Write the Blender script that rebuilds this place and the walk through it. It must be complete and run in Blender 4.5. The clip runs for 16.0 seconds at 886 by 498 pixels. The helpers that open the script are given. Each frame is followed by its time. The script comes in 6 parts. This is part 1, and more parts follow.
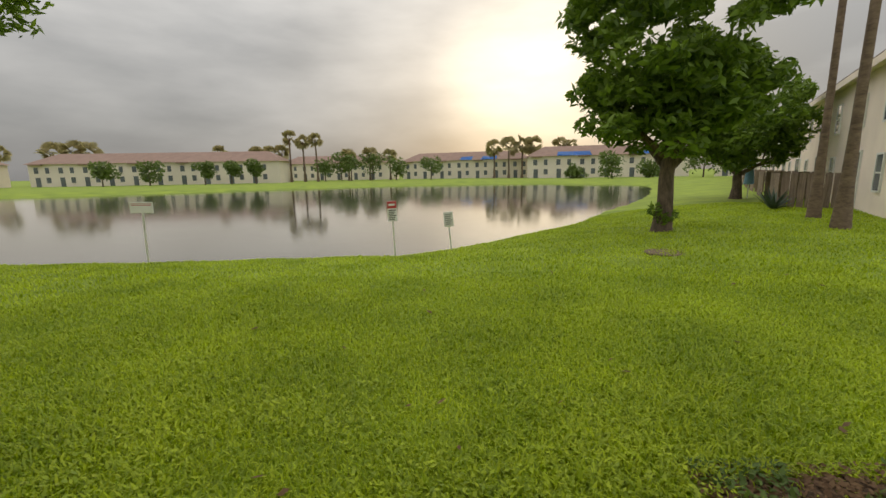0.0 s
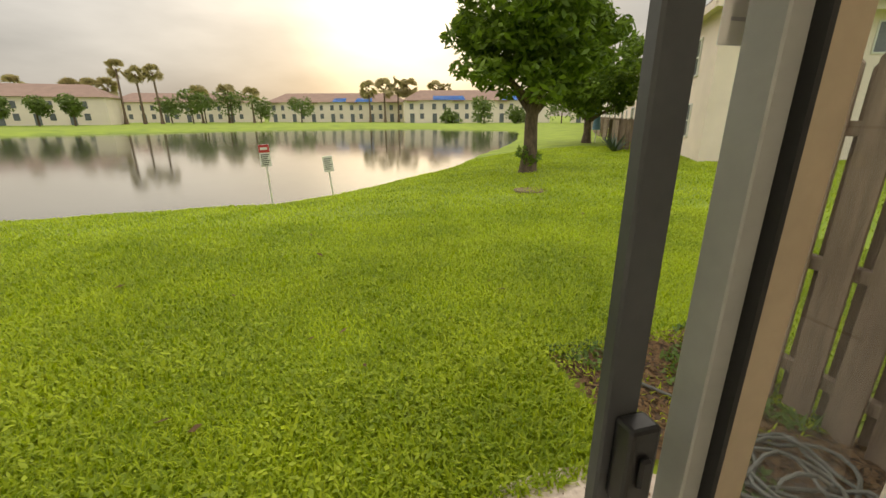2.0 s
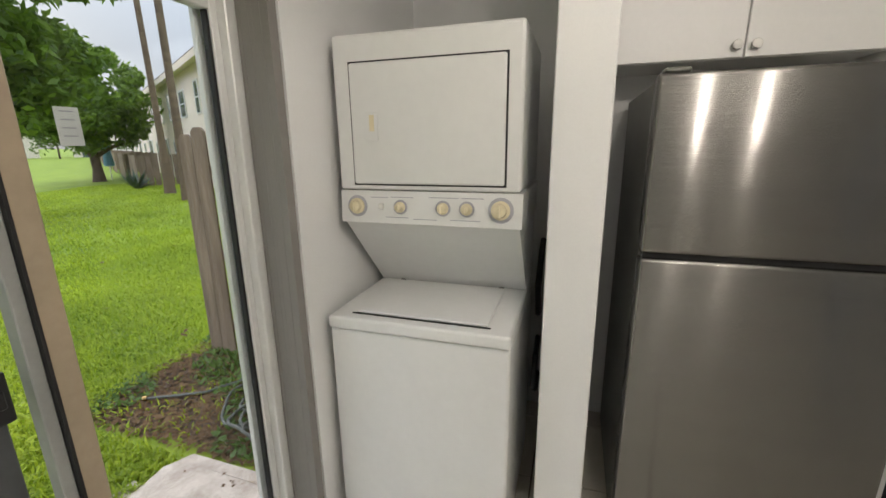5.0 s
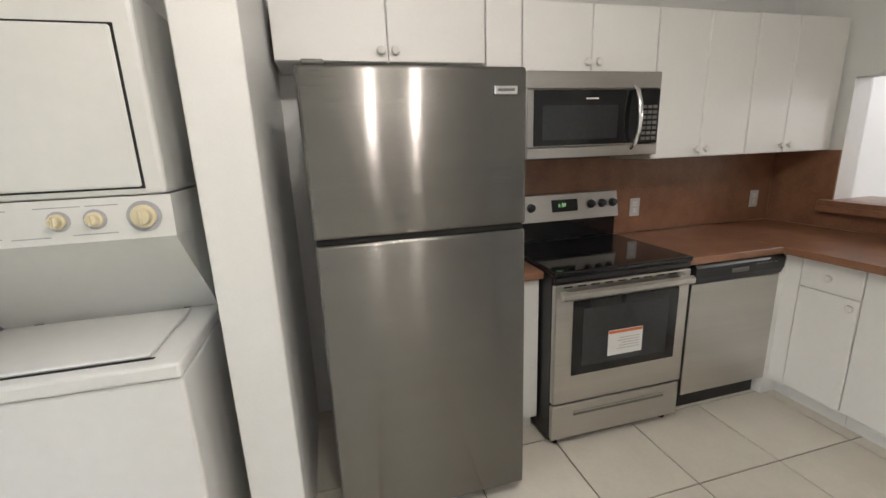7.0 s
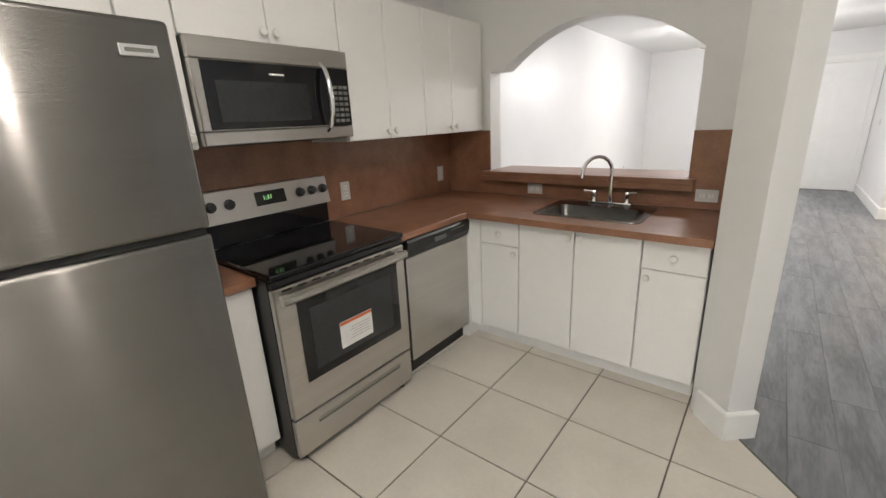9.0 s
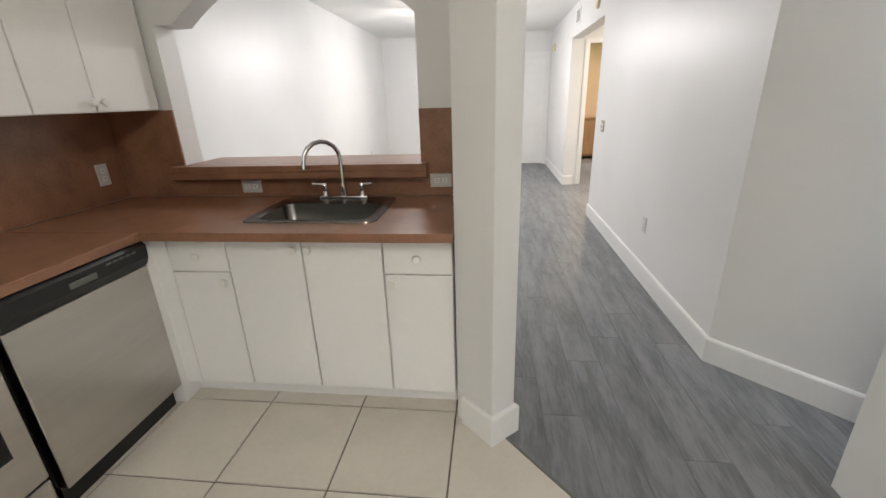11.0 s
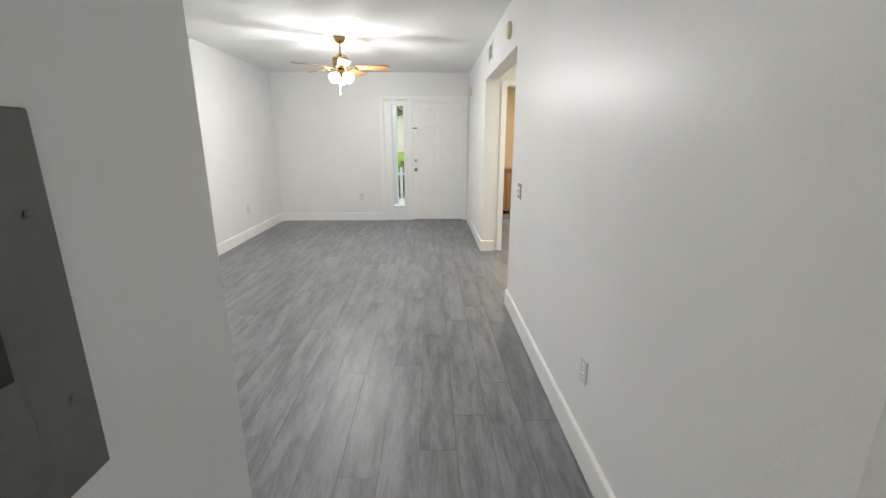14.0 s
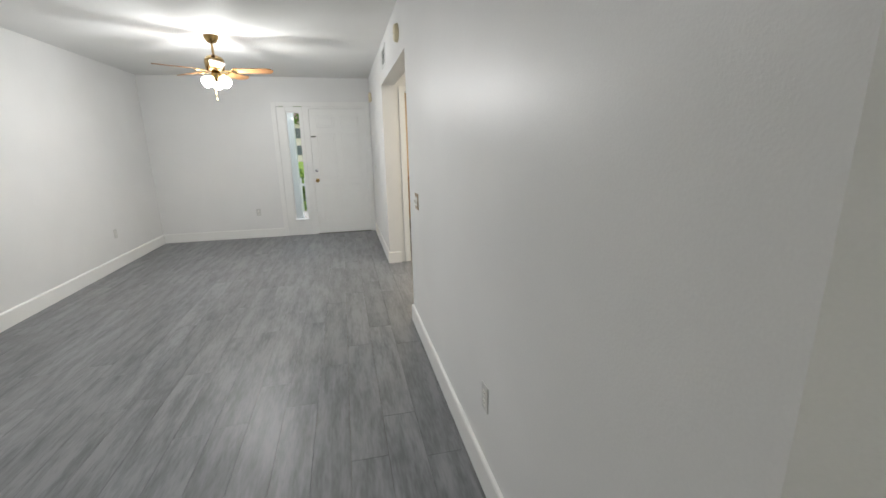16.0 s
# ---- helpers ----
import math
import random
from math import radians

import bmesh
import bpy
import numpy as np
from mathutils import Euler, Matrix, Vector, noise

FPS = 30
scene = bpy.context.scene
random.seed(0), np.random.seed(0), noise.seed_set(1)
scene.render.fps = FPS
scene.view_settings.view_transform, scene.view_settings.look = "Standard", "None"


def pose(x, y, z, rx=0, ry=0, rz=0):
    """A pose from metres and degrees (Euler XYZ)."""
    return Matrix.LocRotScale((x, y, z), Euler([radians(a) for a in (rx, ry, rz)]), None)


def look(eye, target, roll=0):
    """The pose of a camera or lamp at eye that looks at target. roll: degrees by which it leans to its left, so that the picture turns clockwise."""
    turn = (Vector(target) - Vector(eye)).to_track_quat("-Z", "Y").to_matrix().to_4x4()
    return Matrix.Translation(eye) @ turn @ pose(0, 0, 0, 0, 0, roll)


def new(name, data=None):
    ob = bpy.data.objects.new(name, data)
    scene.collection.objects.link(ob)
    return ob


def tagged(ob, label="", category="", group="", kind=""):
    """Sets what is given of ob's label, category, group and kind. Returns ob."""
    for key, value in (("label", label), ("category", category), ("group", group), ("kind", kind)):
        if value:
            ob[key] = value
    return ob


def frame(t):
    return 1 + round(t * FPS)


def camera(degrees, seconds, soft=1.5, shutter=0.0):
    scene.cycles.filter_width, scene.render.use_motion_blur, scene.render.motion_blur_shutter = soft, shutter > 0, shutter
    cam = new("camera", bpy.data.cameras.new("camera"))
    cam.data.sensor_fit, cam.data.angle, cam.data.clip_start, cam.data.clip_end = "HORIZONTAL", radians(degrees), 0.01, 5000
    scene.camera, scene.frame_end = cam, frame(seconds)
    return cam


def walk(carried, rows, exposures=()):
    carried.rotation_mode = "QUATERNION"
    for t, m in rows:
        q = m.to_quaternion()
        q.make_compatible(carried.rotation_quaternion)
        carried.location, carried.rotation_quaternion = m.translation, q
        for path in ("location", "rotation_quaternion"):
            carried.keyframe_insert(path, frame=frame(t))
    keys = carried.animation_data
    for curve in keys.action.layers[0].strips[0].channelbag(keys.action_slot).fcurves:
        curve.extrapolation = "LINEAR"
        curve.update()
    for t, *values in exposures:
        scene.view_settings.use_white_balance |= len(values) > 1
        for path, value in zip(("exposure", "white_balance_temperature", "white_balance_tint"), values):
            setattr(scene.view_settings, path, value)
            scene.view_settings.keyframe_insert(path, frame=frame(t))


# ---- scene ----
cam = camera(93.6, 16.0)
PATH = [
    (0, (0.52, 0.335, 1.485), (0.485, 2.302, 1.125), -1.0),
    (0.5, (0.44, 0.353, 1.483), (0.832, 2.279, 1.117), 0.1),
    (1, (0.406, 0.321, 1.488), (1.06, 2.165, 1.076), 0.6),
    (1.5, (0.403, 0.274, 1.463), (1.036, 2.100, 0.951), 0.3),
    (2, (0.419, 0.137, 1.44), (0.929, 1.972, 0.83), -0.1),
    (2.5, (0.447, -0.034, 1.427), (0.986, 1.769, 0.751), -0.2),
    (3, (0.421, -0.129, 1.449), (1.234, 1.559, 0.75), -0.6),
    (3.5, (0.296, -0.252, 1.487), (1.504, 1.200, 0.828), -0.7),
    (4, (0.278, -0.375, 1.53), (1.81, 0.776, 0.959), -0.5),
    (4.3, (0.286, -0.437, 1.566), (1.962, 0.507, 1.02), -0.6),
    (4.5, (0.297, -0.531, 1.555), (2.023, 0.343, 1.048), -0.5),
    (4.7, (0.295, -0.579, 1.555), (2.077, 0.184, 1.062), -0.6),
    (6.8, (0.313, -0.933, 1.504), (2.223, -1.288, 1.027), -1.8),
    (7, (0.335, -0.923, 1.487), (2.216, -1.415, 1.016), -2.2),
    (7.5, (0.383, -0.870, 1.48), (2.13, -1.708, 0.982), -2.5),
    (8, (0.403, -0.867, 1.482), (1.977, -1.981, 0.951), -2.6),
    (8.5, (0.426, -0.957, 1.477), (1.813, -2.288, 0.922), -2.7),
    (9, (0.454, -1.098, 1.472), (1.648, -2.591, 0.884), -2.7),
    (9.2, (0.432, -1.152, 1.464), (1.558, -2.695, 0.871), -2.9),
    (11.3, (0.471, -1.867, 1.401), (0.547, -3.749, 0.727), -1.7),
    (11.5, (0.428, -1.985, 1.413), (0.418, -3.874, 0.756), -1.7),
    (12, (0.336, -2.259, 1.412), (0.174, -4.151, 0.783), -1.7),
    (12.5, (0.294, -2.567, 1.433), (0.018, -4.452, 0.825), -1.8),
    (13, (0.221, -2.801, 1.438), (-0.015, -4.708, 0.883), -2.0),
    (13.5, (0.071, -3.035, 1.461), (-0.04, -4.961, 0.933), -0.6),
    (14, (-0.018, -3.266, 1.445), (-0.079, -5.201, 0.94), 0.1),
    (14.5, (-0.068, -3.471, 1.464), (-0.083, -5.417, 1.003), -0.1),
    (15, (-0.147, -3.519, 1.479), (-0.126, -5.470, 1.036), -0.4),
    (15.5, (-0.229, -3.477, 1.47), (-0.27, -5.428, 1.028), -0.6),
    (16, (-0.205, -3.474, 1.453), (-0.643, -5.366, 0.975), -1.1),
]
walk(cam, [(t, look(eye, target, roll)) for t, eye, target, roll in PATH],
     exposures=[(0, 0.12, 7000, 10), (1, 0.28, 7200, 10), (2, 0.6, 7600, 10), (3, 0.62, 7000, 10), (3.6, 0.75, 6700, 11),
                (4.3, 0.92, 6200, 12), (7, 1.42, 5900, 14), (9.2, 1.5, 5900, 14), (11.5, 1.27, 5950, 13), (12.3, 0.92, 6100, 12),
                (13.5, 1.2, 5950, 9), (15, 0.82, 5800, 9), (16, 0.82, 5800, 9)])

# ---- world, sun, lamps ----
SUN_AZ, SUN_EL = radians(10), radians(11)          # clockwise from north (+y), above the horizon
world = bpy.data.worlds.new("sky")
scene.world = world
world.use_nodes = True
wn, wl = world.node_tree.nodes, world.node_tree.links
wn.clear()
w_out, w_bg = wn.new("ShaderNodeOutputWorld"), wn.new("ShaderNodeBackground")
w_sky = wn.new("ShaderNodeTexSky")
w_sky.sky_type, w_sky.sun_disc = "NISHITA", False
w_sky.sun_elevation, w_sky.sun_rotation = SUN_EL, SUN_AZ
w_sky.dust_density, w_sky.air_density = 3.0, 1.0
w_co, w_map = wn.new("ShaderNodeTexCoord"), wn.new("ShaderNodeMapping")
w_map.inputs["Scale"].default_value = (1.0, 1.0, 3.2)
w_noise, w_ramp, w_mix = wn.new("ShaderNodeTexNoise"), wn.new("ShaderNodeValToRGB"), wn.new("ShaderNodeMixRGB")
w_noise.inputs["Scale"].default_value, w_noise.inputs["Detail"].default_value = 2.2, 7
w_ramp.color_ramp.elements[0].position, w_ramp.color_ramp.elements[0].color = 0.34, (0.63, 0.655, 0.69, 1)
w_ramp.color_ramp.elements[1].position, w_ramp.color_ramp.elements[1].color = 0.66, (1.06, 1.08, 1.11, 1)
w_mix.inputs["Fac"].default_value = 0.96
wl.new(w_co.outputs["Generated"], w_map.inputs["Vector"])
wl.new(w_map.outputs["Vector"], w_noise.inputs["Vector"])
wl.new(w_noise.outputs["Fac"], w_ramp.inputs["Fac"])
wl.new(w_sky.outputs["Color"], w_mix.inputs["Color1"])
# an overcast sky is three times as bright overhead as at the horizon
w_sep, w_grad, w_mul = wn.new("ShaderNodeSeparateXYZ"), wn.new("ShaderNodeMapRange"), wn.new("ShaderNodeVectorMath")
w_grad.inputs["To Min"].default_value, w_grad.inputs["To Max"].default_value = 2.15, 11.0
w_mul.operation = "SCALE"
wl.new(w_co.outputs["Generated"], w_sep.inputs[0])
wl.new(w_sep.outputs["Z"], w_grad.inputs["Value"])
wl.new(w_ramp.outputs["Color"], w_mul.inputs[0])
wl.new(w_grad.outputs[0], w_mul.inputs["Scale"])
# the low sun shines through thin cloud: a bright core and a wide warm veil
w_dot, w_len = wn.new("ShaderNodeVectorMath"), wn.new("ShaderNodeVectorMath")
w_dot.operation, w_len.operation = "DOT_PRODUCT", "NORMALIZE"
w_dot.inputs[1].default_value = (math.sin(SUN_AZ) * math.cos(SUN_EL), math.cos(SUN_AZ) * math.cos(SUN_EL), math.sin(SUN_EL))
wl.new(w_co.outputs["Generated"], w_len.inputs[0])
wl.new(w_len.outputs[0], w_dot.inputs[0])
w_sum = w_mul
for lo, power, colour in ((0.80, 2.2, (1.0, 0.72, 0.30)), (0.972, 1.5, (3.8, 3.4, 2.6))):
    near, pw, lobe, thin, plus = (wn.new(k) for k in ("ShaderNodeMapRange", "ShaderNodeMath", "ShaderNodeVectorMath", "ShaderNodeVectorMath", "ShaderNodeVectorMath"))
    near.inputs["From Min"].default_value, pw.operation, pw.inputs[1].default_value = lo, "POWER", power
    lobe.operation, lobe.inputs[0].default_value, thin.operation, plus.operation = "SCALE", colour, "MULTIPLY", "ADD"
    wl.new(w_dot.outputs["Value"], near.inputs["Value"])
    wl.new(near.outputs[0], pw.inputs[0])
    wl.new(pw.outputs[0], lobe.inputs["Scale"])
    wl.new(lobe.outputs[0], thin.inputs[0])
    wl.new(w_ramp.outputs["Color"], thin.inputs[1])
    wl.new(w_sum.outputs[0], plus.inputs[0])
    wl.new(thin.outputs[0], plus.inputs[1])
    w_sum = plus
wl.new(w_sum.outputs[0], w_mix.inputs["Color2"])
wl.new(w_mix.outputs["Color"], w_bg.inputs["Color"])
w_bg.inputs["Strength"].default_value = 0.13
wl.new(w_bg.outputs["Background"], w_out.inputs["Surface"])

sun = new("sun", bpy.data.lights.new("sun", "SUN"))
sun.data.energy, sun.data.angle, sun.data.color = 0.8, radians(150), (1.0, 0.90, 0.74)
far = Vector((math.sin(SUN_AZ) * math.cos(SUN_EL), math.cos(SUN_AZ) * math.cos(SUN_EL), math.sin(SUN_EL)))
sun.matrix_world = look(far * 60, (0, 0, 0))


def lamp(name, kind, place, power, colour, size=0.1, aim=None):
    ob = new(name, bpy.data.lights.new(name, kind))
    ob.data.energy, ob.data.color = power, colour
    if kind == "AREA":
        ob.data.shape, ob.data.size = "DISK", size
    else:
        ob.data.shadow_soft_size = size
    ob.matrix_world = look(place, aim or (place[0], place[1] + 0.0001, place[2] - 1))
    return ob


for y in (-1.05, -1.50):
    lamp("kitchen_lamp", "POINT", (0.50, y, 2.44), 8, (1.0, 0.88, 0.72), 0.035)
lamp("dining_lamp", "AREA", (1.1, -5.7, 2.50), 13, (1.0, 0.93, 0.82), 0.34)
# unseen lamps added to brighten the hall and the room beyond it
lamp("room_fill_lamp", "AREA", (-1.7, -10.6, 2.50), 14, (1.0, 0.80, 0.56), 0.25)
lamp("hall_fill_lamp", "AREA", (-1.9, -7.7, 2.50), 16, (1.0, 0.82, 0.58), 0.25)

# ---- materials ----
def material(name, colour, rough=0.6, metal=0.0, vary=0.12, scale=6.0, fine=60.0, bump=0.1, stretch=(1, 1, 1), second=None, each=0.0, spec=0.5, contrast=(0.35, 0.65)):
    """A surface with colour that varies at two scales, relief, and a small difference from piece to piece."""
    m = bpy.data.materials.new(name)
    m.use_nodes = True
    n, l = m.node_tree.nodes, m.node_tree.links
    b = n["Principled BSDF"]
    b.inputs["Roughness"].default_value, b.inputs["Metallic"].default_value = rough, metal
    b.inputs["Specular IOR Level"].default_value = spec
    co, mp = n.new("ShaderNodeTexCoord"), n.new("ShaderNodeMapping")
    mp.inputs["Scale"].default_value = stretch
    big, small, ramp = n.new("ShaderNodeTexNoise"), n.new("ShaderNodeTexNoise"), n.new("ShaderNodeValToRGB")
    big.inputs["Scale"].default_value, big.inputs["Detail"].default_value = scale, 5
    small.inputs["Scale"].default_value, small.inputs["Detail"].default_value = fine, 4
    info, add, mul = n.new("ShaderNodeObjectInfo"), n.new("ShaderNodeVectorMath"), n.new("ShaderNodeMath")
    mul.operation, mul.inputs[1].default_value = "MULTIPLY", 37.0
    l.new(info.outputs["Random"], mul.inputs[0])
    l.new(co.outputs["Object"], add.inputs[0])
    if each:
        l.new(mul.outputs[0], add.inputs[1])
    l.new(add.outputs[0], mp.inputs["Vector"])
    l.new(mp.outputs["Vector"], big.inputs["Vector"])
    l.new(mp.outputs["Vector"], small.inputs["Vector"])
    mixf = n.new("ShaderNodeMath")
    mixf.operation = "MULTIPLY_ADD"
    mixf.inputs[1].default_value = 0.35
    l.new(small.outputs["Fac"], mixf.inputs[0])
    half = n.new("ShaderNodeMath")
    half.operation, half.inputs[1].default_value = "MULTIPLY", 0.65
    l.new(big.outputs["Fac"], half.inputs[0])
    l.new(half.outputs[0], mixf.inputs[2])
    l.new(mixf.outputs[0], ramp.inputs["Fac"])
    c = colour
    d = second or tuple(v * (1 - vary) for v in c)
    e0, e1 = ramp.color_ramp.elements
    e0.position, e1.position = contrast
    e0.color, e1.color = (*d, 1), (*(tuple(min(1, v * (1 + vary * 0.4)) for v in c)), 1)
    out = ramp.outputs["Color"]
    if each:
        hsv, rng = n.new("ShaderNodeHueSaturation"), n.new("ShaderNodeMapRange")
        rng.inputs["To Min"].default_value, rng.inputs["To Max"].default_value = 1 - each, 1 + each
        l.new(info.outputs["Random"], rng.inputs["Value"])
        l.new(rng.outputs[0], hsv.inputs["Value"])
        l.new(out, hsv.inputs["Color"])
        out = hsv.outputs["Color"]
    l.new(out, b.inputs["Base Color"])
    if bump:
        bp = n.new("ShaderNodeBump")
        bp.inputs["Strength"].default_value, bp.inputs["Distance"].default_value = bump, 0.01
        l.new(small.outputs["Fac"], bp.inputs["Height"])
        l.new(bp.outputs["Normal"], b.inputs["Normal"])
    return m


def glass(name, tint=(0.96, 0.98, 0.98), rough=0.0):
    """Thin window glass: clear, with a glancing reflection."""
    m = bpy.data.materials.new(name)
    m.use_nodes = True
    n, l = m.node_tree.nodes, m.node_tree.links
    n.clear()
    out, mix, tr, gl, fr = (n.new(k) for k in ("ShaderNodeOutputMaterial", "ShaderNodeMixShader", "ShaderNodeBsdfTransparent", "ShaderNodeBsdfGlossy", "ShaderNodeLayerWeight"))
    tr.inputs["Color"].default_value = (*tint, 1)
    gl.inputs["Roughness"].default_value = rough
    pw = n.new("ShaderNodeMath")
    pw.operation, pw.inputs[1].default_value = "POWER", 4.0
    ad = n.new("ShaderNodeMath")
    ad.operation, ad.inputs[1].default_value, ad.inputs[2].default_value = "MULTIPLY_ADD", 0.4, 0.012
    l.new(fr.outputs["Facing"], pw.inputs[0])
    l.new(pw.outputs[0], ad.inputs[0])
    l.new(ad.outputs[0], mix.inputs[0])
    l.new(tr.outputs[0], mix.inputs[1])
    l.new(gl.outputs[0], mix.inputs[2])
    l.new(mix.outputs[0], out.inputs["Surface"])
    return m


def glow(name, colour, strength):
    m = bpy.data.materials.new(name)
    m.use_nodes = True
    b = m.node_tree.nodes["Principled BSDF"]
    b.inputs["Base Color"].default_value = (0.9, 0.9, 0.88, 1)
    b.inputs["Emission Color"].default_value, b.inputs["Emission Strength"].default_value = (*colour, 1), strength
    return m


WALL = material("wall_paint", (0.79, 0.79, 0.78), 0.40, vary=0.04, scale=1.5, fine=170, bump=0.05)
CEIL = material("ceiling_paint", (0.82, 0.82, 0.80), 0.9, vary=0.03, scale=2, fine=90, bump=0.35)
TRIM = material("trim_paint", (0.84, 0.84, 0.82), 0.35, vary=0.03, scale=3, fine=40, bump=0.03)
STUCCO = material("stucco", (0.86, 0.75, 0.66), 0.9, vary=0.10, scale=0.8, fine=60, bump=0.3)
VINYL = material("vinyl_plank", (0.225, 0.23, 0.24), 0.40, vary=0.0, second=(0.118, 0.122, 0.130), scale=2.2, fine=11, bump=0.05, stretch=(7.0, 1.1, 1), each=0.09, contrast=(0.36, 0.60))
TILE = material("floor_tile", (0.66, 0.62, 0.54), 0.30, vary=0.08, scale=4, fine=50, bump=0.03, each=0.03)
GROUT = material("grout", (0.17, 0.145, 0.12), 0.9, vary=0.2, scale=10)
LAMINATE = material("brown_laminate", (0.32, 0.160, 0.090), 0.33, vary=0.0, second=(0.19, 0.095, 0.054), scale=9, fine=90, bump=0.02, contrast=(0.3, 0.66))
CABINET = material("white_cabinet", (0.86, 0.855, 0.835), 0.38, vary=0.03, scale=2, fine=50, bump=0.02)
STEEL = material("brushed_steel", (0.23, 0.223, 0.21), 0.20, 1.0, vary=0.05, scale=14, fine=900, bump=0.20, stretch=(1, 0.002, 1))
STEEL_H = material("brushed_steel_across", (0.56, 0.54, 0.51), 0.30, 1.0, vary=0.08, scale=14, fine=140, bump=0.03, stretch=(1, 0.03, 1))
SINK_STEEL = material("sink_steel", (0.23, 0.222, 0.21), 0.26, 1.0, vary=0.10, scale=14, fine=140, bump=0.02, stretch=(0.05, 1, 1))
CHROME = material("chrome", (0.80, 0.80, 0.82), 0.08, 1.0, vary=0.02, bump=0)
for m in (STEEL,):
    b = m.node_tree.nodes["Principled BSDF"]
    tg = m.node_tree.nodes.new("ShaderNodeTangent")
    tg.direction_type, tg.axis = "RADIAL", "Z"
    b.inputs["Anisotropic"].default_value, b.inputs["Anisotropic Rotation"].default_value = 1.0, 0.25
    m.node_tree.links.new(tg.outputs[0], b.inputs["Tangent"])
BLACK = material("black_plastic", (0.012, 0.012, 0.013), 0.35, vary=0.2, bump=0.02)
BLACK_GLASS = material("black_glass", (0.008, 0.008, 0.009), 0.06, vary=0.1, bump=0)
DARK_GLASS = material("oven_window", (0.03, 0.032, 0.034), 0.05, vary=0.3, scale=3, bump=0)
WHITE_ENAMEL = material("white_enamel", (0.76, 0.76, 0.745), 0.30, vary=0.04, scale=2, fine=30, bump=0.01)
IVORY = material("ivory_plastic", (0.74, 0.66, 0.45), 0.4, vary=0.05, bump=0)
PLASTIC = material("white_plastic", (0.80, 0.79, 0.75), 0.4, vary=0.03, bump=0)
PLATE = material("wall_plate_plastic", (0.62, 0.62, 0.60), 0.4, vary=0.05, bump=0)
GREY_METAL = material("grey_painted_metal", (0.15, 0.152, 0.135), 0.42, 0.2, vary=0.12, scale=5, bump=0.03)
ALU = material("white_aluminium", (0.72, 0.72, 0.70), 0.35, 0.2, vary=0.08, scale=6, bump=0.02)
ALU_BEIGE = material("beige_aluminium", (0.42, 0.34, 0.24), 0.5, 0.1, vary=0.10, scale=6, bump=0.02)
ALU_GREY = material("dark_grey_aluminium", (0.085, 0.09, 0.095), 0.45, 0.3, vary=0.15, scale=8, bump=0.03)
GASKET = material("rubber_gasket", (0.015, 0.015, 0.015), 0.7, vary=0.2, bump=0)
CLEAR = glass("clear_glass", (0.93, 0.95, 0.95))
BRASS = material("antique_brass", (0.42, 0.29, 0.12), 0.25, 1.0, vary=0.15, scale=20, bump=0.02)
OAK = material("oak_blade", (0.34, 0.17, 0.06), 0.4, vary=0.3, scale=8, fine=40, bump=0.02, stretch=(0.3, 3, 3))
DOOR_WOOD = material("brown_wood_door", (0.36, 0.20, 0.09), 0.45, vary=0.25, scale=5, fine=30, bump=0.03, stretch=(3, 3, 0.3))
FENCE_WOOD = material("weathered_wood", (0.33, 0.25, 0.19), 0.85, vary=0.0, second=(0.125, 0.088, 0.066), scale=7, fine=45, bump=0.35, stretch=(3, 3, 0.25), each=0.18, contrast=(0.28, 0.66))
CONCRETE = material("worn_concrete", (0.70, 0.62, 0.55), 0.9, vary=0.0, second=(0.40, 0.33, 0.28), scale=7, fine=50, bump=0.5)
SOIL = material("mulch_soil", (0.14, 0.09, 0.055), 0.95, vary=0.0, second=(0.045, 0.03, 0.02), scale=9, fine=50, bump=0.8)
BARK = material("bark", (0.17, 0.12, 0.085), 0.95, vary=0.0, second=(0.06, 0.045, 0.032), scale=6, fine=24, bump=0.8, stretch=(1, 1, 0.35))
PALM_BARK = material("palm_bark", (0.24, 0.17, 0.12), 0.95, vary=0.0, second=(0.11, 0.075, 0.055), scale=5, fine=18, bump=0.6, stretch=(1, 1, 2.5))
ROOF = material("roof_tile", (0.20, 0.135, 0.105), 0.85, vary=0.0, second=(0.11, 0.075, 0.062), scale=5, fine=30, bump=0.4)
FAR_WALL = material("far_stucco", (0.80, 0.71, 0.63), 0.9, vary=0.08, scale=0.4, fine=8, bump=0.0)
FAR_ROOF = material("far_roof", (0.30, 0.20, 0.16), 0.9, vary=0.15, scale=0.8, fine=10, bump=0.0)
FAR_PANE = material("far_window_glass", (0.15, 0.165, 0.185), 0.15, vary=0.3, scale=0.6, bump=0)
TARP = material("blue_tarp", (0.03, 0.20, 0.62), 0.5, vary=0.2, scale=3, bump=0.1)
SIGN_WHITE = material("sign_white", (0.72, 0.72, 0.70), 0.5, vary=0.06, bump=0)
SIGN_RED = material("sign_red", (0.45, 0.03, 0.03), 0.5, vary=0.06, bump=0)
SIGN_INK = material("sign_ink", (0.05, 0.05, 0.05), 0.6, vary=0.1, bump=0)
HOSE = material("hose_rubber", (0.12, 0.125, 0.115), 0.6, vary=0.2, scale=20, bump=0.05)


